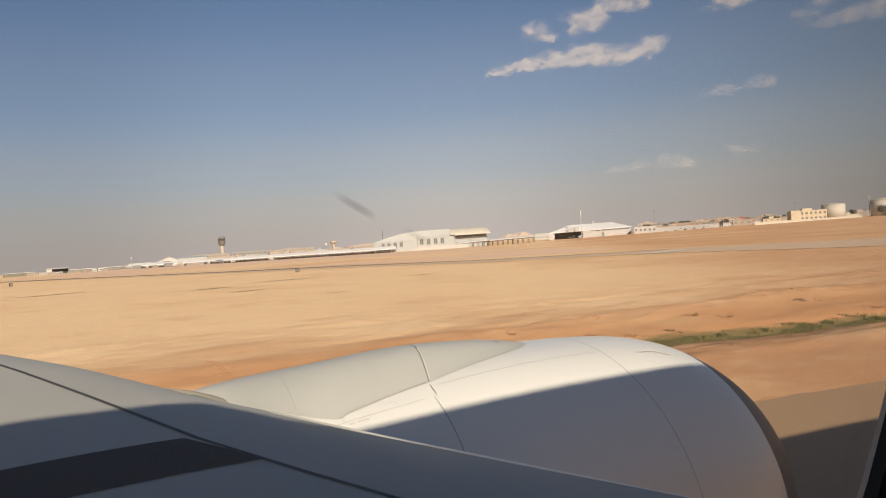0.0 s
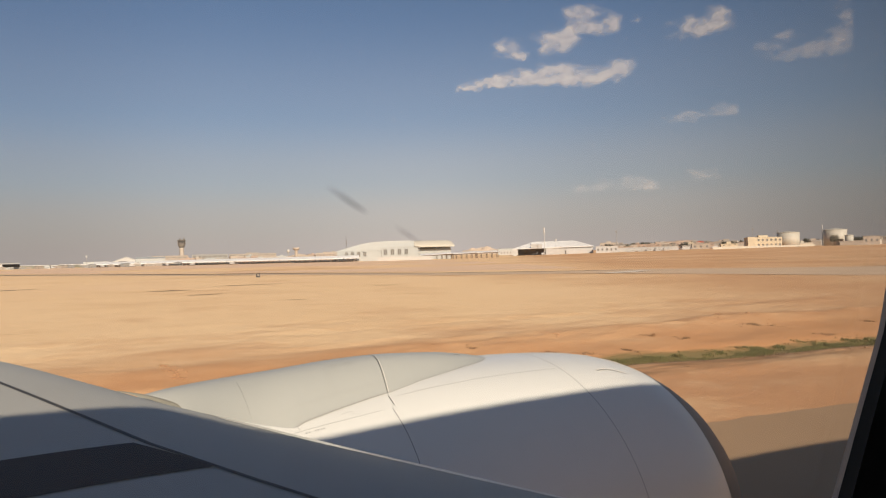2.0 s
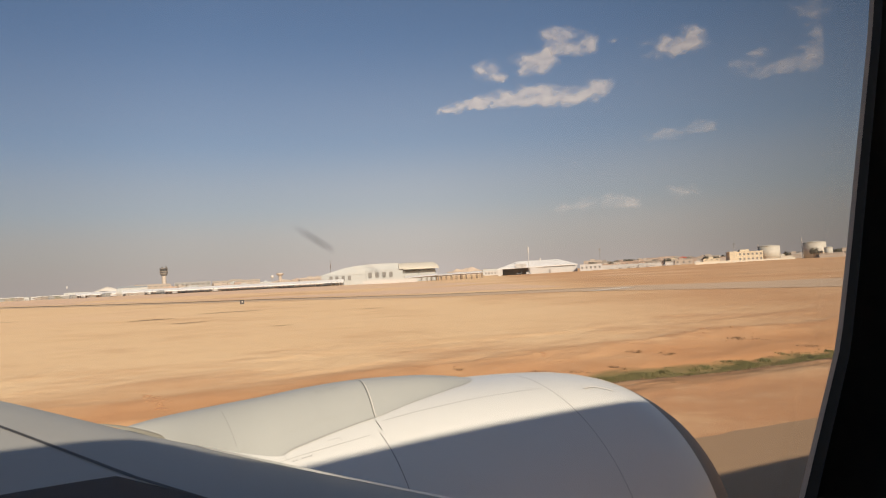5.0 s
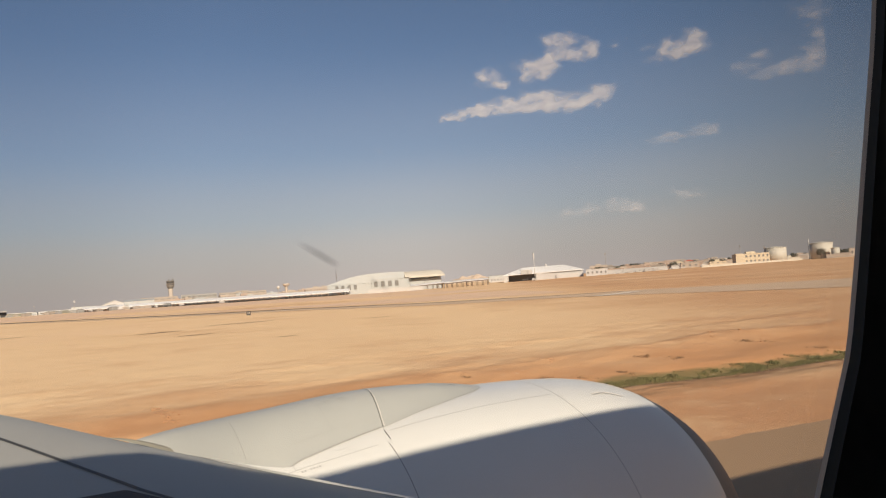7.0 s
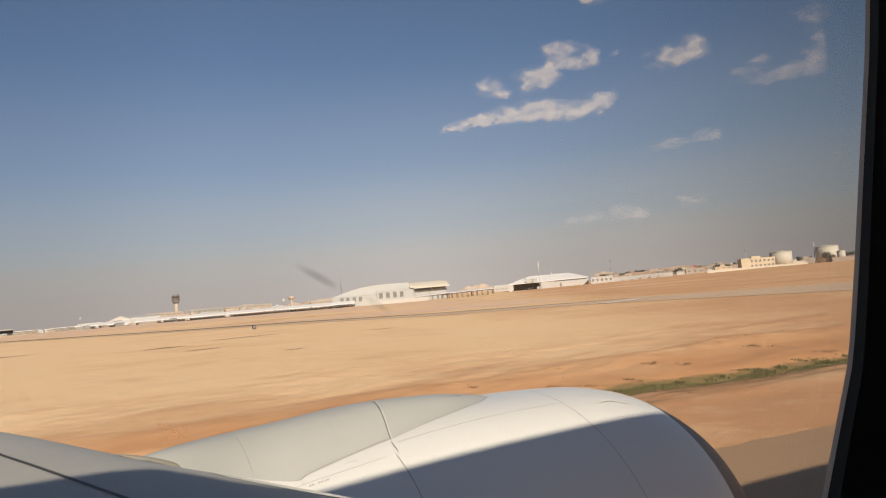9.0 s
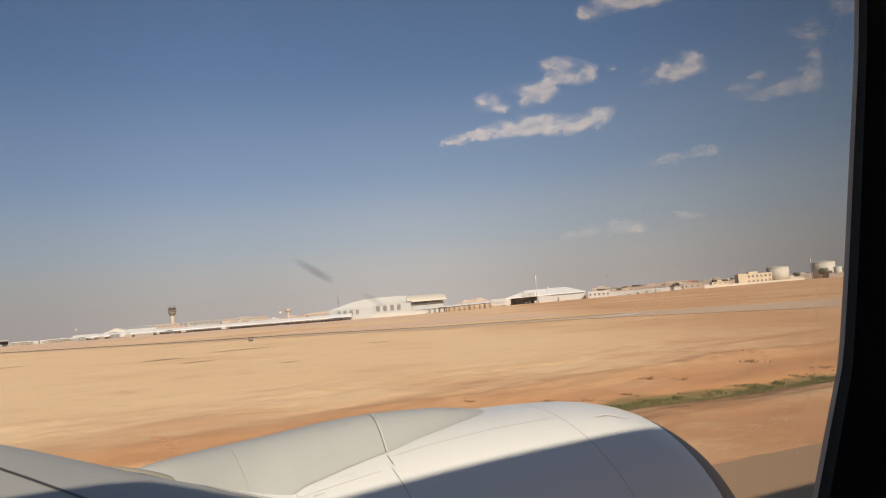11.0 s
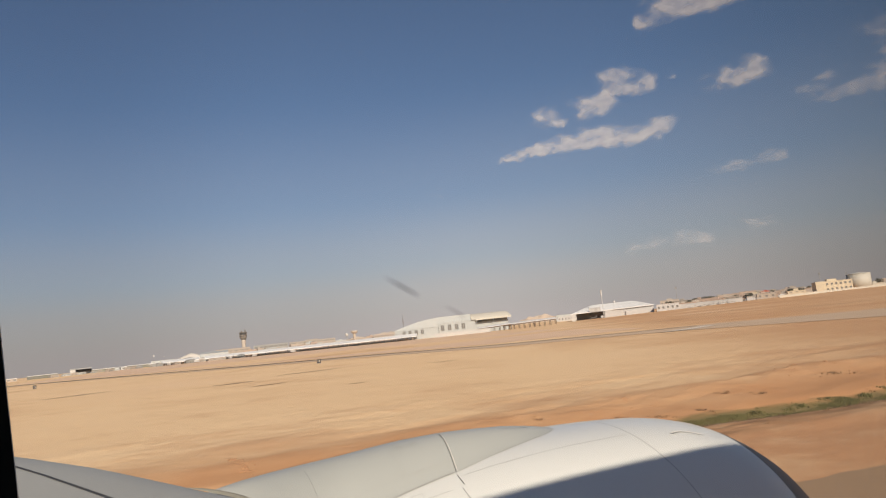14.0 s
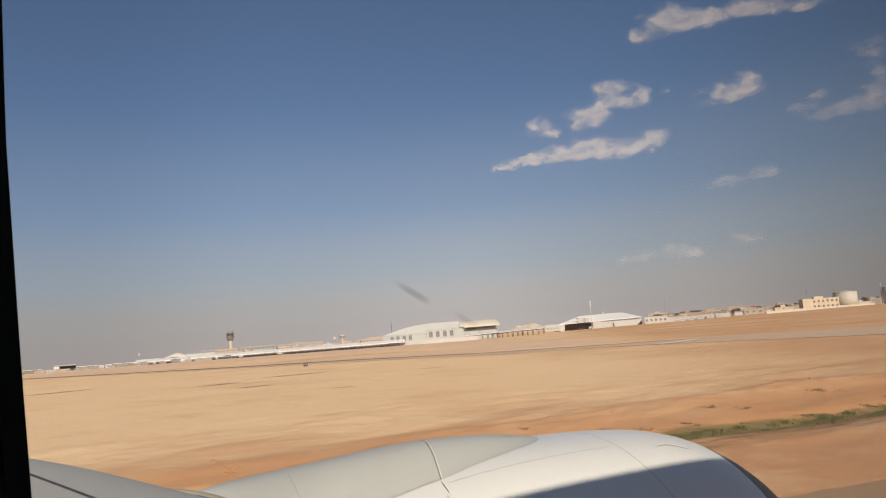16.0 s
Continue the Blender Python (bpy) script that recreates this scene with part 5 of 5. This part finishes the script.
# town to the tanks
block("house", 975, 980, 34, 15, 18, BEIGEB, "beige flat-roofed building above the trees", 1, 5, 0, (0.4, 0.4), "house", "town houses", annex=True)
block("house", 935, 801, 21, 12.5, 14, PEACHB, "peach rendered box-shaped house", 2, 4, 0, (0.35, 0.35), "house", "town houses")
block("house", 988, 815, 27, 14, 14, PEACHB, "peach rendered box-shaped house", 2, 5, 5, (0.35, 0.35), "house", "town houses")
h = block("house", 884, 700, 17.5, 8.5, 12, PEACHB, "peach house with a red pitched roof", 2, 4, 0, (0.35, 0.35), "house", "town houses")
part("pitched_roof", loft([[(-9.5, v, 9.06), (0, v, 12), (9.5, v, 9.06)] for v in (-0.6, 12.6)], close=True, cap=True), REDR, h, "red tiled roof")
for i in range(170):
    k = rnd.random()
    ang = 46.5 + 19 * k
    dist = rnd.uniform(1035, 1440)
    if ang > 53:
        dist = max(dist, 1080 + 200 * rnd.random())
    x, y = dist * math.sin(radians(ang)), dist * math.cos(radians(ang))
    w, hh = rnd.uniform(12, 40), rnd.uniform(2.6, 5.0) + (dist - 1035) * 0.015
    mat = rnd.choice((BEIGEB, BEIGEB, TOWERB, PEACHB, WHITEB, CREAMB, PEACHB))
    lab = {TOWERB: "sand-coloured flat-roofed town house", BEIGEB: "beige rendered flat-roofed town house", PEACHB: "peach rendered flat-roofed town house", WHITEB: "white flat-roofed town house with parapet", CREAMB: "cream flat-roofed town house with parapet"}[mat]
    block("house", x, y, w, hh, 12, mat, lab, rnd.choice((0, 1, 1)), max(2, int(w / 6)), rnd.uniform(-14, 14), (0.35, 0.34), "house", "town houses", annex=rnd.random() < 0.5)
town = random.Random(21)
for i in range(34):
    ang, dist = 44.9 + 9.5 * (i + town.random()) / 34, town.uniform(1040, 1150)
    w, hh = town.uniform(12, 30), town.uniform(5.0, 8.5) + (dist - 1040) * 0.02
    mat, lab = town.choice(((BEIGEB, "beige rendered flat-roofed town house"), (PEACHB, "peach rendered flat-roofed town house"), (OFFICEB, "cream rendered flat-roofed town house"), (TOWERB, "sand-coloured flat-roofed town house")))
    block("house", dist * math.sin(radians(ang)), dist * math.cos(radians(ang)), w, hh, 12, mat, lab, town.choice((1, 2)), max(2, int(w / 6)), town.uniform(-14, 14), (0.35, 0.34), "house", "town houses", annex=town.random() < 0.5)
b = block("office", 829, 557, 42, 12.5, 16, OFFICEB, "two-storey cream office block with square windows", 2, 8, 18, (0.45, 0.42), "building", annex=True)
part("stair_tower", box_bm(-21.4, -12, -1.2, 6, -1.5, 13.6), OFFICEB, b)
block("shed", 879, 451, 17, 10, 12, BEIGEB, "plain beige box-shaped shed near tanks", 1, 3, 0, (0.3, 0.3), "shed")
block("low_wall", 869, 469, 26, 4.4, 1.0, BEIGEB, "low beige compound wall before the tanks", category="wall")
block("low_wall", 812, 548, 122, 1.8, 0.6, CREAMB, "long low cream boundary wall before the tanks", category="wall", turn=16)
for i, (x, y) in enumerate(((733, 694), (742, 686), (751, 679), (760, 671), (769, 664))):
    c = thing("site_cabin", facing(x, y), "small white flat-roofed site cabin", "cabin", "site cabins")
    part("wall", box_bm(-3.6, 3.6, 0, 3, -1, 3.6), WHITEB, c)
    part("roof", box_bm(-3.8, 3.8, -0.2, 3.2, 3.604, 3.85), PALEB, c)
    part("door", box_bm(-2.4, -1.4, -0.06, 0.1, 0, 2.2), GREYB, c)
    part("window", box_bm(0.4, 2.2, -0.06, 0.1, 1.2, 2.5), PANE, c)


def truck(x, y, turn, label):
    t = thing("truck", facing(x, y, turn), label, "truck", "parked trucks")
    part("cab", loft([[(-3.9, v, 0.7), (-2.1, v, 0.7), (-2.1, v, 3.0), (-3.3, v, 3.0), (-3.9, v, 1.9)] for v in (-1.1, 1.1)], close=True, cap=True), WHITEB, t)
    part("windscreen", box_bm(-3.2, -2.3, -1.16, 1.16, 2.0, 2.7), PANE, t)
    part("cargo_box", box_bm(-1.9, 4.2, -1.25, 1.25, 1.0, 3.9, bevel=0.08), WHITEB, t)
    part("chassis", box_bm(-3.8, 4.1, -0.9, 0.9, 0.6, 0.99), DARKG, t)
    for wx in (-3.0, 2.2, 3.4):
        for wy in (-1.05, 1.05):
            bm = bmesh.new()
            bmesh.ops.create_cone(bm, cap_ends=True, segments=14, radius1=0.5, radius2=0.5, depth=0.35, matrix=Matrix.Translation((wx, wy, 0.5)) @ Matrix.Rotation(radians(90), 4, "X"))
            part("wheel", bm, DARKG, t)
    return t


truck(640, 772, 80, "small white box truck before open hangar")
truck(822, 628, 10, "white box truck beside the boundary wall")
truck(172, 1240, 10, "white box truck on the far apron")
van = truck(120, 1330, 70, "white box truck on the far apron")
for i in range(6):
    k = (i + rnd.random()) / 9
    v = copy_thing(van, facing(60 + 330 * k, 1370 - 560 * k + rnd.uniform(-18, 12), rnd.uniform(0, 360)))
    tagged(v, "white box truck on the far apron")
copy_thing(first, facing(636, 786, 40))

c = thing("chimney", facing(898, 522), "slim white vent stack beside tank", "chimney")
part("stack", cyl_bm(0.45, 0.4, -1, 22, 10), STEEL, c)
part("stack_top", cyl_bm(0.6, 0.6, 22, 27, 10), WHITEB, c, "white stack top")
for x, y, h in ((878, 865, 34), (560, 1180, 30), (1010, 700, 30), (1060, 690, 26), (130, 1500, 22)):
    t = thing("antenna_mast", facing(x, y), "thin steel antenna mast with top platform", "mast", "antenna masts")
    part("pole", cyl_bm(0.7, 0.35, -1, h - 4, 8), STEEL, t)
    part("head", box_bm(-1.5, 1.5, -0.8, 0.8, h - 4, h), STEEL, t)
    part("rod", cyl_bm(0.15, 0.1, h, h + 4, 6), STEEL, t)

big = tree(facing(852, 481), 12.5, 5.2, "round dark green tree before fuel tank", 1)
for i in range(7):
    c = copy_thing(big, facing(858 + 9 * i + rnd.uniform(-3, 3), 1165 - 9 * i, rnd.uniform(0, 360)) @ Matrix.Diagonal((0.75, 0.75, rnd.uniform(0.6, 0.9), 1)))
    tagged(c, "dusty dark green tree before the sand heap")
mid = tree(facing(868, 676), 11, 4.6, "round dark green tree beside red-roofed house", 2)
for i in range(90):
    ang, dist = rnd.uniform(44, 63), rnd.uniform(1060, 1420)
    if ang > 53:
        dist = max(dist, 1090)
    if i < 9:
        ang, dist = 47 + rnd.uniform(-1.2, 1.4), 1330 + rnd.uniform(-25, 40)
    x, y = dist * math.sin(radians(ang)), dist * math.cos(radians(ang))
    s = rnd.uniform(0.55, 0.95) * (1 + (dist - 1100) * 0.0009)
    c = copy_thing((big, mid)[i % 2], facing(x, y, rnd.uniform(0, 360)) @ Matrix.Diagonal((s * 1.2, s * 1.2, s, 1)))
    tagged(c, "dusty dark green tree among town houses")



# small huts and stores scattered over the far apron
def hut(x, y, w, h, d, mat, label, turn):
    t = thing("hut", facing(x, y, turn), label, "hut", "apron huts")
    part("wall", box_bm(-w / 2, w / 2, 0, d, -1, h), mat, t)
    part("roof", loft([[(-w / 2 - 0.3, v, h + 0.004), (0, v, h + 0.9), (w / 2 + 0.3, v, h + 0.004)] for v in (-0.4, d + 0.4)], close=True, cap=True), mat, t)
    part("door", box_bm(-w * 0.3, -w * 0.3 + 1.3, -0.07, 0.1, -0.2, 2.2), RUST, t)
    part("window", box_bm(w * 0.05, w * 0.3, -0.06, 0.1, 1.1, 2.2), PANE, t)


for i in range(26):
    k = (i + rnd.random()) / 26
    mat = rnd.choice((PALEB, TOWERB, GREYB, TOWERB))
    lab = {PALEB: "small pale hut with a low roof", TOWERB: "small beige hut with a low roof", GREYB: "small dark grey store hut with low roof"}[mat]
    hut(-40 + 300 * k, 1440 - 290 * k + rnd.uniform(-40, 40), rnd.uniform(6, 16), rnd.uniform(3, 5.5), rnd.uniform(5, 9), mat, lab, rnd.uniform(-25, 40))

# white post-and-rail fence beside the open hangar
t = thing("fence", pose(0, 0, 0), "white post and rail boundary fence beside the hangar", "fence")
a, b = Vector((712, 712)), Vector((800, 640))
for i in range(34):
    p = a.lerp(b, i / 33)
    g = ground_z(p.x, p.y)
    part("post", box_bm(p.x - 0.22, p.x + 0.22, p.y - 0.22, p.y + 0.22, g - 0.5, g + 2.4), WHITEB, t)
for h in (1.1, 2.1):
    part("rail", loft([[(p.x, p.y, ground_z(p.x, p.y) + h + o) for o in (-0.12, 0.12)] for p in (a, a.lerp(b, 0.5), b)]), WHITEB, t)
for x, y in ((60, 1400), (128, 1290), (196, 1220), (268, 1120), (330, 1030)):
    t = thing("lamp_post", facing(x, y), "slim grey apron lamp post with a flat head", "lamp post", "apron lamp posts")
    part("pole", cyl_bm(0.35, 0.2, -1, 15, 8), STEEL, t)
    part("head", box_bm(-1.4, 1.4, -0.4, 0.4, 15, 15.6), STEEL, t)


# ---- things on the field ----
def text_mesh(body, size, extrude=0.01):
    cu = bpy.data.curves.new("letters", "FONT")
    cu.body, cu.size, cu.extrude, cu.align_x, cu.align_y = body, size, extrude, "CENTER", "CENTER"
    ob = bpy.data.objects.new("letters", cu)
    scene.collection.objects.link(ob)
    bpy.context.view_layer.update()
    me = bpy.data.meshes.new_from_object(ob.evaluated_get(bpy.context.evaluated_depsgraph_get()))
    bpy.data.objects.remove(ob)
    return me


def letters(parent, body, size, mat, m):
    me = text_mesh(body, size)
    me.materials.clear()
    me.materials.append(mat)
    ob = new("lettering", me)
    ob.parent = parent
    ob.matrix_local = m
    return ob


def airfield_sign(name, x, y, w, h, foot, face, text, ink, label, turn, black=0.0):
    t = thing(name, pose(x, y, ground_z(x, y) + relief(x, y), 0, 0, turn), label, "sign")
    part("housing", box_bm(-w / 2, w / 2, -0.12, 0.12, foot, foot + h, bevel=0.02), SIGNWHT, t)
    part("face", box_bm(-w / 2 + 0.06, w / 2 - 0.06, -0.135, -0.121, foot + 0.05, foot + h - 0.05), face, t)
    if black:
        part("face", box_bm(-w / 2 + 0.05, -w / 2 + 0.05 + black, -0.142, -0.136, foot + 0.05, foot + h - 0.05), SIGNBLK, t, "black sign panel")
    letters(t, text, h * 0.62, ink, Matrix.Translation((black / 2, -0.15, foot + h / 2)) @ Matrix.Rotation(radians(90), 4, "X"))
    for u in (-w / 2 + 0.3, w / 2 - 0.3):
        part("leg", box_bm(u - 0.04, u + 0.04, -0.04, 0.04, -0.4, foot), STEEL, t)


airfield_sign("taxiway_sign", 6.9, 20.9, 2.9, 0.95, 0.25, SIGNRED, "18-01", SIGNWHT, "red runway holding sign with white figures", -12, 0.75)
airfield_sign("apron_sign", 6.6, 26.4, 1.1, 0.8, 0.3, SIGNYEL, "APRON", SIGNBLK, "small yellow apron direction sign with black letters", -12)

# distance marker board by the runway
for x, y, s in ((64.9, 212.4, 0.8), (-17, 351, 0.9)):
    t = thing("distance_marker", facing(x, y), "dark square runway distance marker board", "sign", "distance markers")
    part("board", box_bm(-0.75 * s, 0.75 * s, -0.12, 0.12, 0.25, 1.75 * s, bevel=0.03), SIGNBLK, t)
    part("figure_bar", box_bm(-0.38 * s, -0.20 * s, -0.14, -0.121, 0.6, 1.4 * s), BEIGEB, t)
    part("figure_bar", box_bm(0.10 * s, 0.42 * s, -0.14, -0.121, 0.6, 1.4 * s), BEIGEB, t)
    for u in (-0.5, 0.5):
        part("leg", box_bm(u * s - 0.05, u * s + 0.05, -0.05, 0.05, -0.3, 0.25), STEEL, t)


def tufts(name, spots, mat, label, h, spread, blades, seed):
    """Many small tufts of blades, one joined stuff object."""
    rnd = random.Random(seed)
    verts, faces = [], []
    for x, y, k in spots:
        z = ground_z(x, y) + relief(x, y)
        for _ in range(blades):
            a, d = rnd.uniform(0, 6.283), rnd.uniform(0, spread) * k
            px, py = x + d * math.cos(a), y + d * math.sin(a)
            hh, lean, b = h * k * rnd.uniform(0.5, 1.2), rnd.uniform(0, 0.7), rnd.uniform(0, 6.283)
            w = 0.032 * k * rnd.uniform(0.6, 1.5)
            i = len(verts)
            verts += [(px - w * math.sin(b), py + w * math.cos(b), z - 0.03), (px + w * math.sin(b), py - w * math.cos(b), z - 0.03),
                      (px + lean * hh * math.cos(b), py + lean * hh * math.sin(b), z + hh)]
            faces.append((i, i + 1, i + 2))
    me = bpy.data.meshes.new(name)
    me.from_pydata(verts, [], faces)
    me.materials.append(mat)
    tagged(new(name, me), label, "grass", kind="stuff")


rnd = random.Random(11)
green, dry = [], []
for i in range(11000):
    x = rnd.uniform(16, 84)
    off = rnd.gauss(0, 0.40) + 0.45 * noise.noise(Vector((x * 0.3, 3, 0)))
    k = max(0.35, 0.62 + 0.8 * noise.noise(Vector((x * 0.55, off, 2))))
    if noise.noise(Vector((x * 0.22, off * 0.8, 7))) > -0.12:
        green.append((x, ditch_y(x) + 0.7 + off, k))
# taller clumps stand along the far edge of the mat
for i in range(30):
    cx, big = rnd.uniform(17, 84), rnd.uniform(0.9, 1.7)
    for _ in range(14):
        green.append((cx + rnd.gauss(0, 0.22), ditch_y(cx) + 1.0 + rnd.gauss(0, 0.18), big * rnd.uniform(0.6, 1.0)))
for i in range(900):
    x = rnd.uniform(10, 80)
    dry.append((x, ditch_y(x) + rnd.gauss(-0.7, 1.1), rnd.uniform(0.35, 0.8)))
# dead twigs caught in the gullies of the bank
for i in range(15):
    cx = rnd.uniform(14, 78)
    cy = ditch_y(cx) + rnd.choice((3.6, 5.2, 7.0, 9.5)) + rnd.gauss(0, 0.9)
    ln = rnd.uniform(0.2, 0.6)
    for _ in range(int(20 * ln) + 4):
        u = rnd.uniform(-ln, ln)
        dry.append((cx + u, cy - 0.3 * u + rnd.gauss(0, 0.35), rnd.uniform(0.3, 0.95)))
tufts("ditch_grass", green, GRASS, "green grass growing along the shallow ditch", 0.12, 0.24, 12, 5)
tufts("dry_scrub", dry, DRYG, "dry brown scrub along the ditch banks", 0.15, 0.30, 9, 6)


def clods(name, spots, mat, label, seed):
    rnd = random.Random(seed)
    verts, faces = [], []
    ico = bmesh.new()
    bmesh.ops.create_icosphere(ico, subdivisions=1, radius=1)
    base = [v.co.copy() for v in ico.verts]
    tri = [[v.index for v in f.verts] for f in ico.faces]
    ico.free()
    for x, y, s in spots:
        z = ground_z(x, y) + relief(x, y)
        i = len(verts)
        sx, sy, sz = s * rnd.uniform(0.7, 1.7), s * rnd.uniform(0.6, 1.2), s * rnd.uniform(0.35, 0.75)
        for c in base:
            q = rnd.uniform(0.75, 1.2)
            verts.append((x + c.x * sx * q, y + c.y * sy * q, z + c.z * sz * q))
        faces += [[i + k for k in f] for f in tri]
    me = bpy.data.meshes.new(name)
    me.from_pydata(verts, [], faces)
    me.materials.append(mat)
    tagged(new(name, me), label, "earth", kind="stuff")


spots = []
for i in range(24):
    x = rnd.uniform(12, 80)
    y = ditch_y(x) + rnd.choice((-2.6, 2.6, 6.5, 8.5)) + rnd.gauss(0, 1.1)
    spots.append((x, y, rnd.uniform(0.02, 0.08)))
for cx, cy, n, sp in ((30.5, 36.4, 16, 0.6), (29.7, 33.2, 8, 0.5), (47, 35.8, 8, 1.4), (46, 33, 12, 2.5)):
    for _ in range(n):
        spots.append((cx + rnd.gauss(0, sp), cy + rnd.gauss(0, sp * 0.6), rnd.uniform(0.03, 0.13)))
for i in range(46):
    u = rnd.gauss(0, 0.8)
    spots.append((7.25 + rnd.gauss(0, 0.22), 39.4 - 2.4 * u + rnd.gauss(0, 0.3), rnd.uniform(0.03, 0.11)))
for i in range(260):
    x = rnd.uniform(18, 62)
    spots.append((x, ditch_y(x) - 2.4 - abs(rnd.gauss(0, 4)) if x < 40 else ditch_y(x) - 2 - abs(rnd.gauss(0, 2)), rnd.uniform(0.012, 0.045)))
clods("earth_clods", spots, ROCK, "red broken earth clods beside ditch", 3)
pebbles = []
for i in range(900):
    x = rnd.uniform(12, 66)
    y = rnd.uniform(19.5 - 0.2 * x, ditch_y(x) + 9)
    if noise.noise(Vector((x * 0.15, y * 0.3, 4))) > -0.05 and y > 8:
        pebbles.append((x, y, rnd.uniform(0.012, 0.04)))
clods("pebbles", pebbles, PALEST, "small pale stones strewn over red earth", 8)


def soil_patch(x, y, length, width):
    """A thin lens of dark bare soil lying across the sand."""
    bm = bmesh.new()
    rows = []
    for i in range(25):
        u = -1 + i / 12
        w = width * max(0.02, 1 - u * u) * (0.7 + 0.5 * noise.noise(Vector((u * 3, x, y))))
        bend = 0.25 * width * noise.noise(Vector((u * 1.5, y, x)))
        rows.append([(u * length, bend - w, 0.03), (u * length, bend, 0.07), (u * length, bend + w, 0.03)])
    bm.free()
    ob = mesh_object("soil_patch", loft(rows), SOIL, True)
    ob.matrix_world = pose(x, y, ground_z(x, y) + relief(x, y), 0, 0, -math.degrees(math.atan2(x, y)) + 6)
    tagged(ob, "thin dark bare soil patch on the sand", "ground", "soil patches", "structure")


for x, y, ln, w in ((27, 146, 5.5, 2.2), (28.5, 122.7, 3.8, 1.3), (34, 94, 2.0, 0.4), (-1, 192, 10, 2.2), (46, 158, 10, 1.6), (63, 124, 3, 0.5),
                     (230, 232, 26, 2.0), (262, 180, 24, 2.4), (330, 300, 34, 3.0), (185, 92, 10, 1.0), (300, 150, 26, 2.6)):
    soil_patch(x, y, ln * 0.75, w * 1.25)
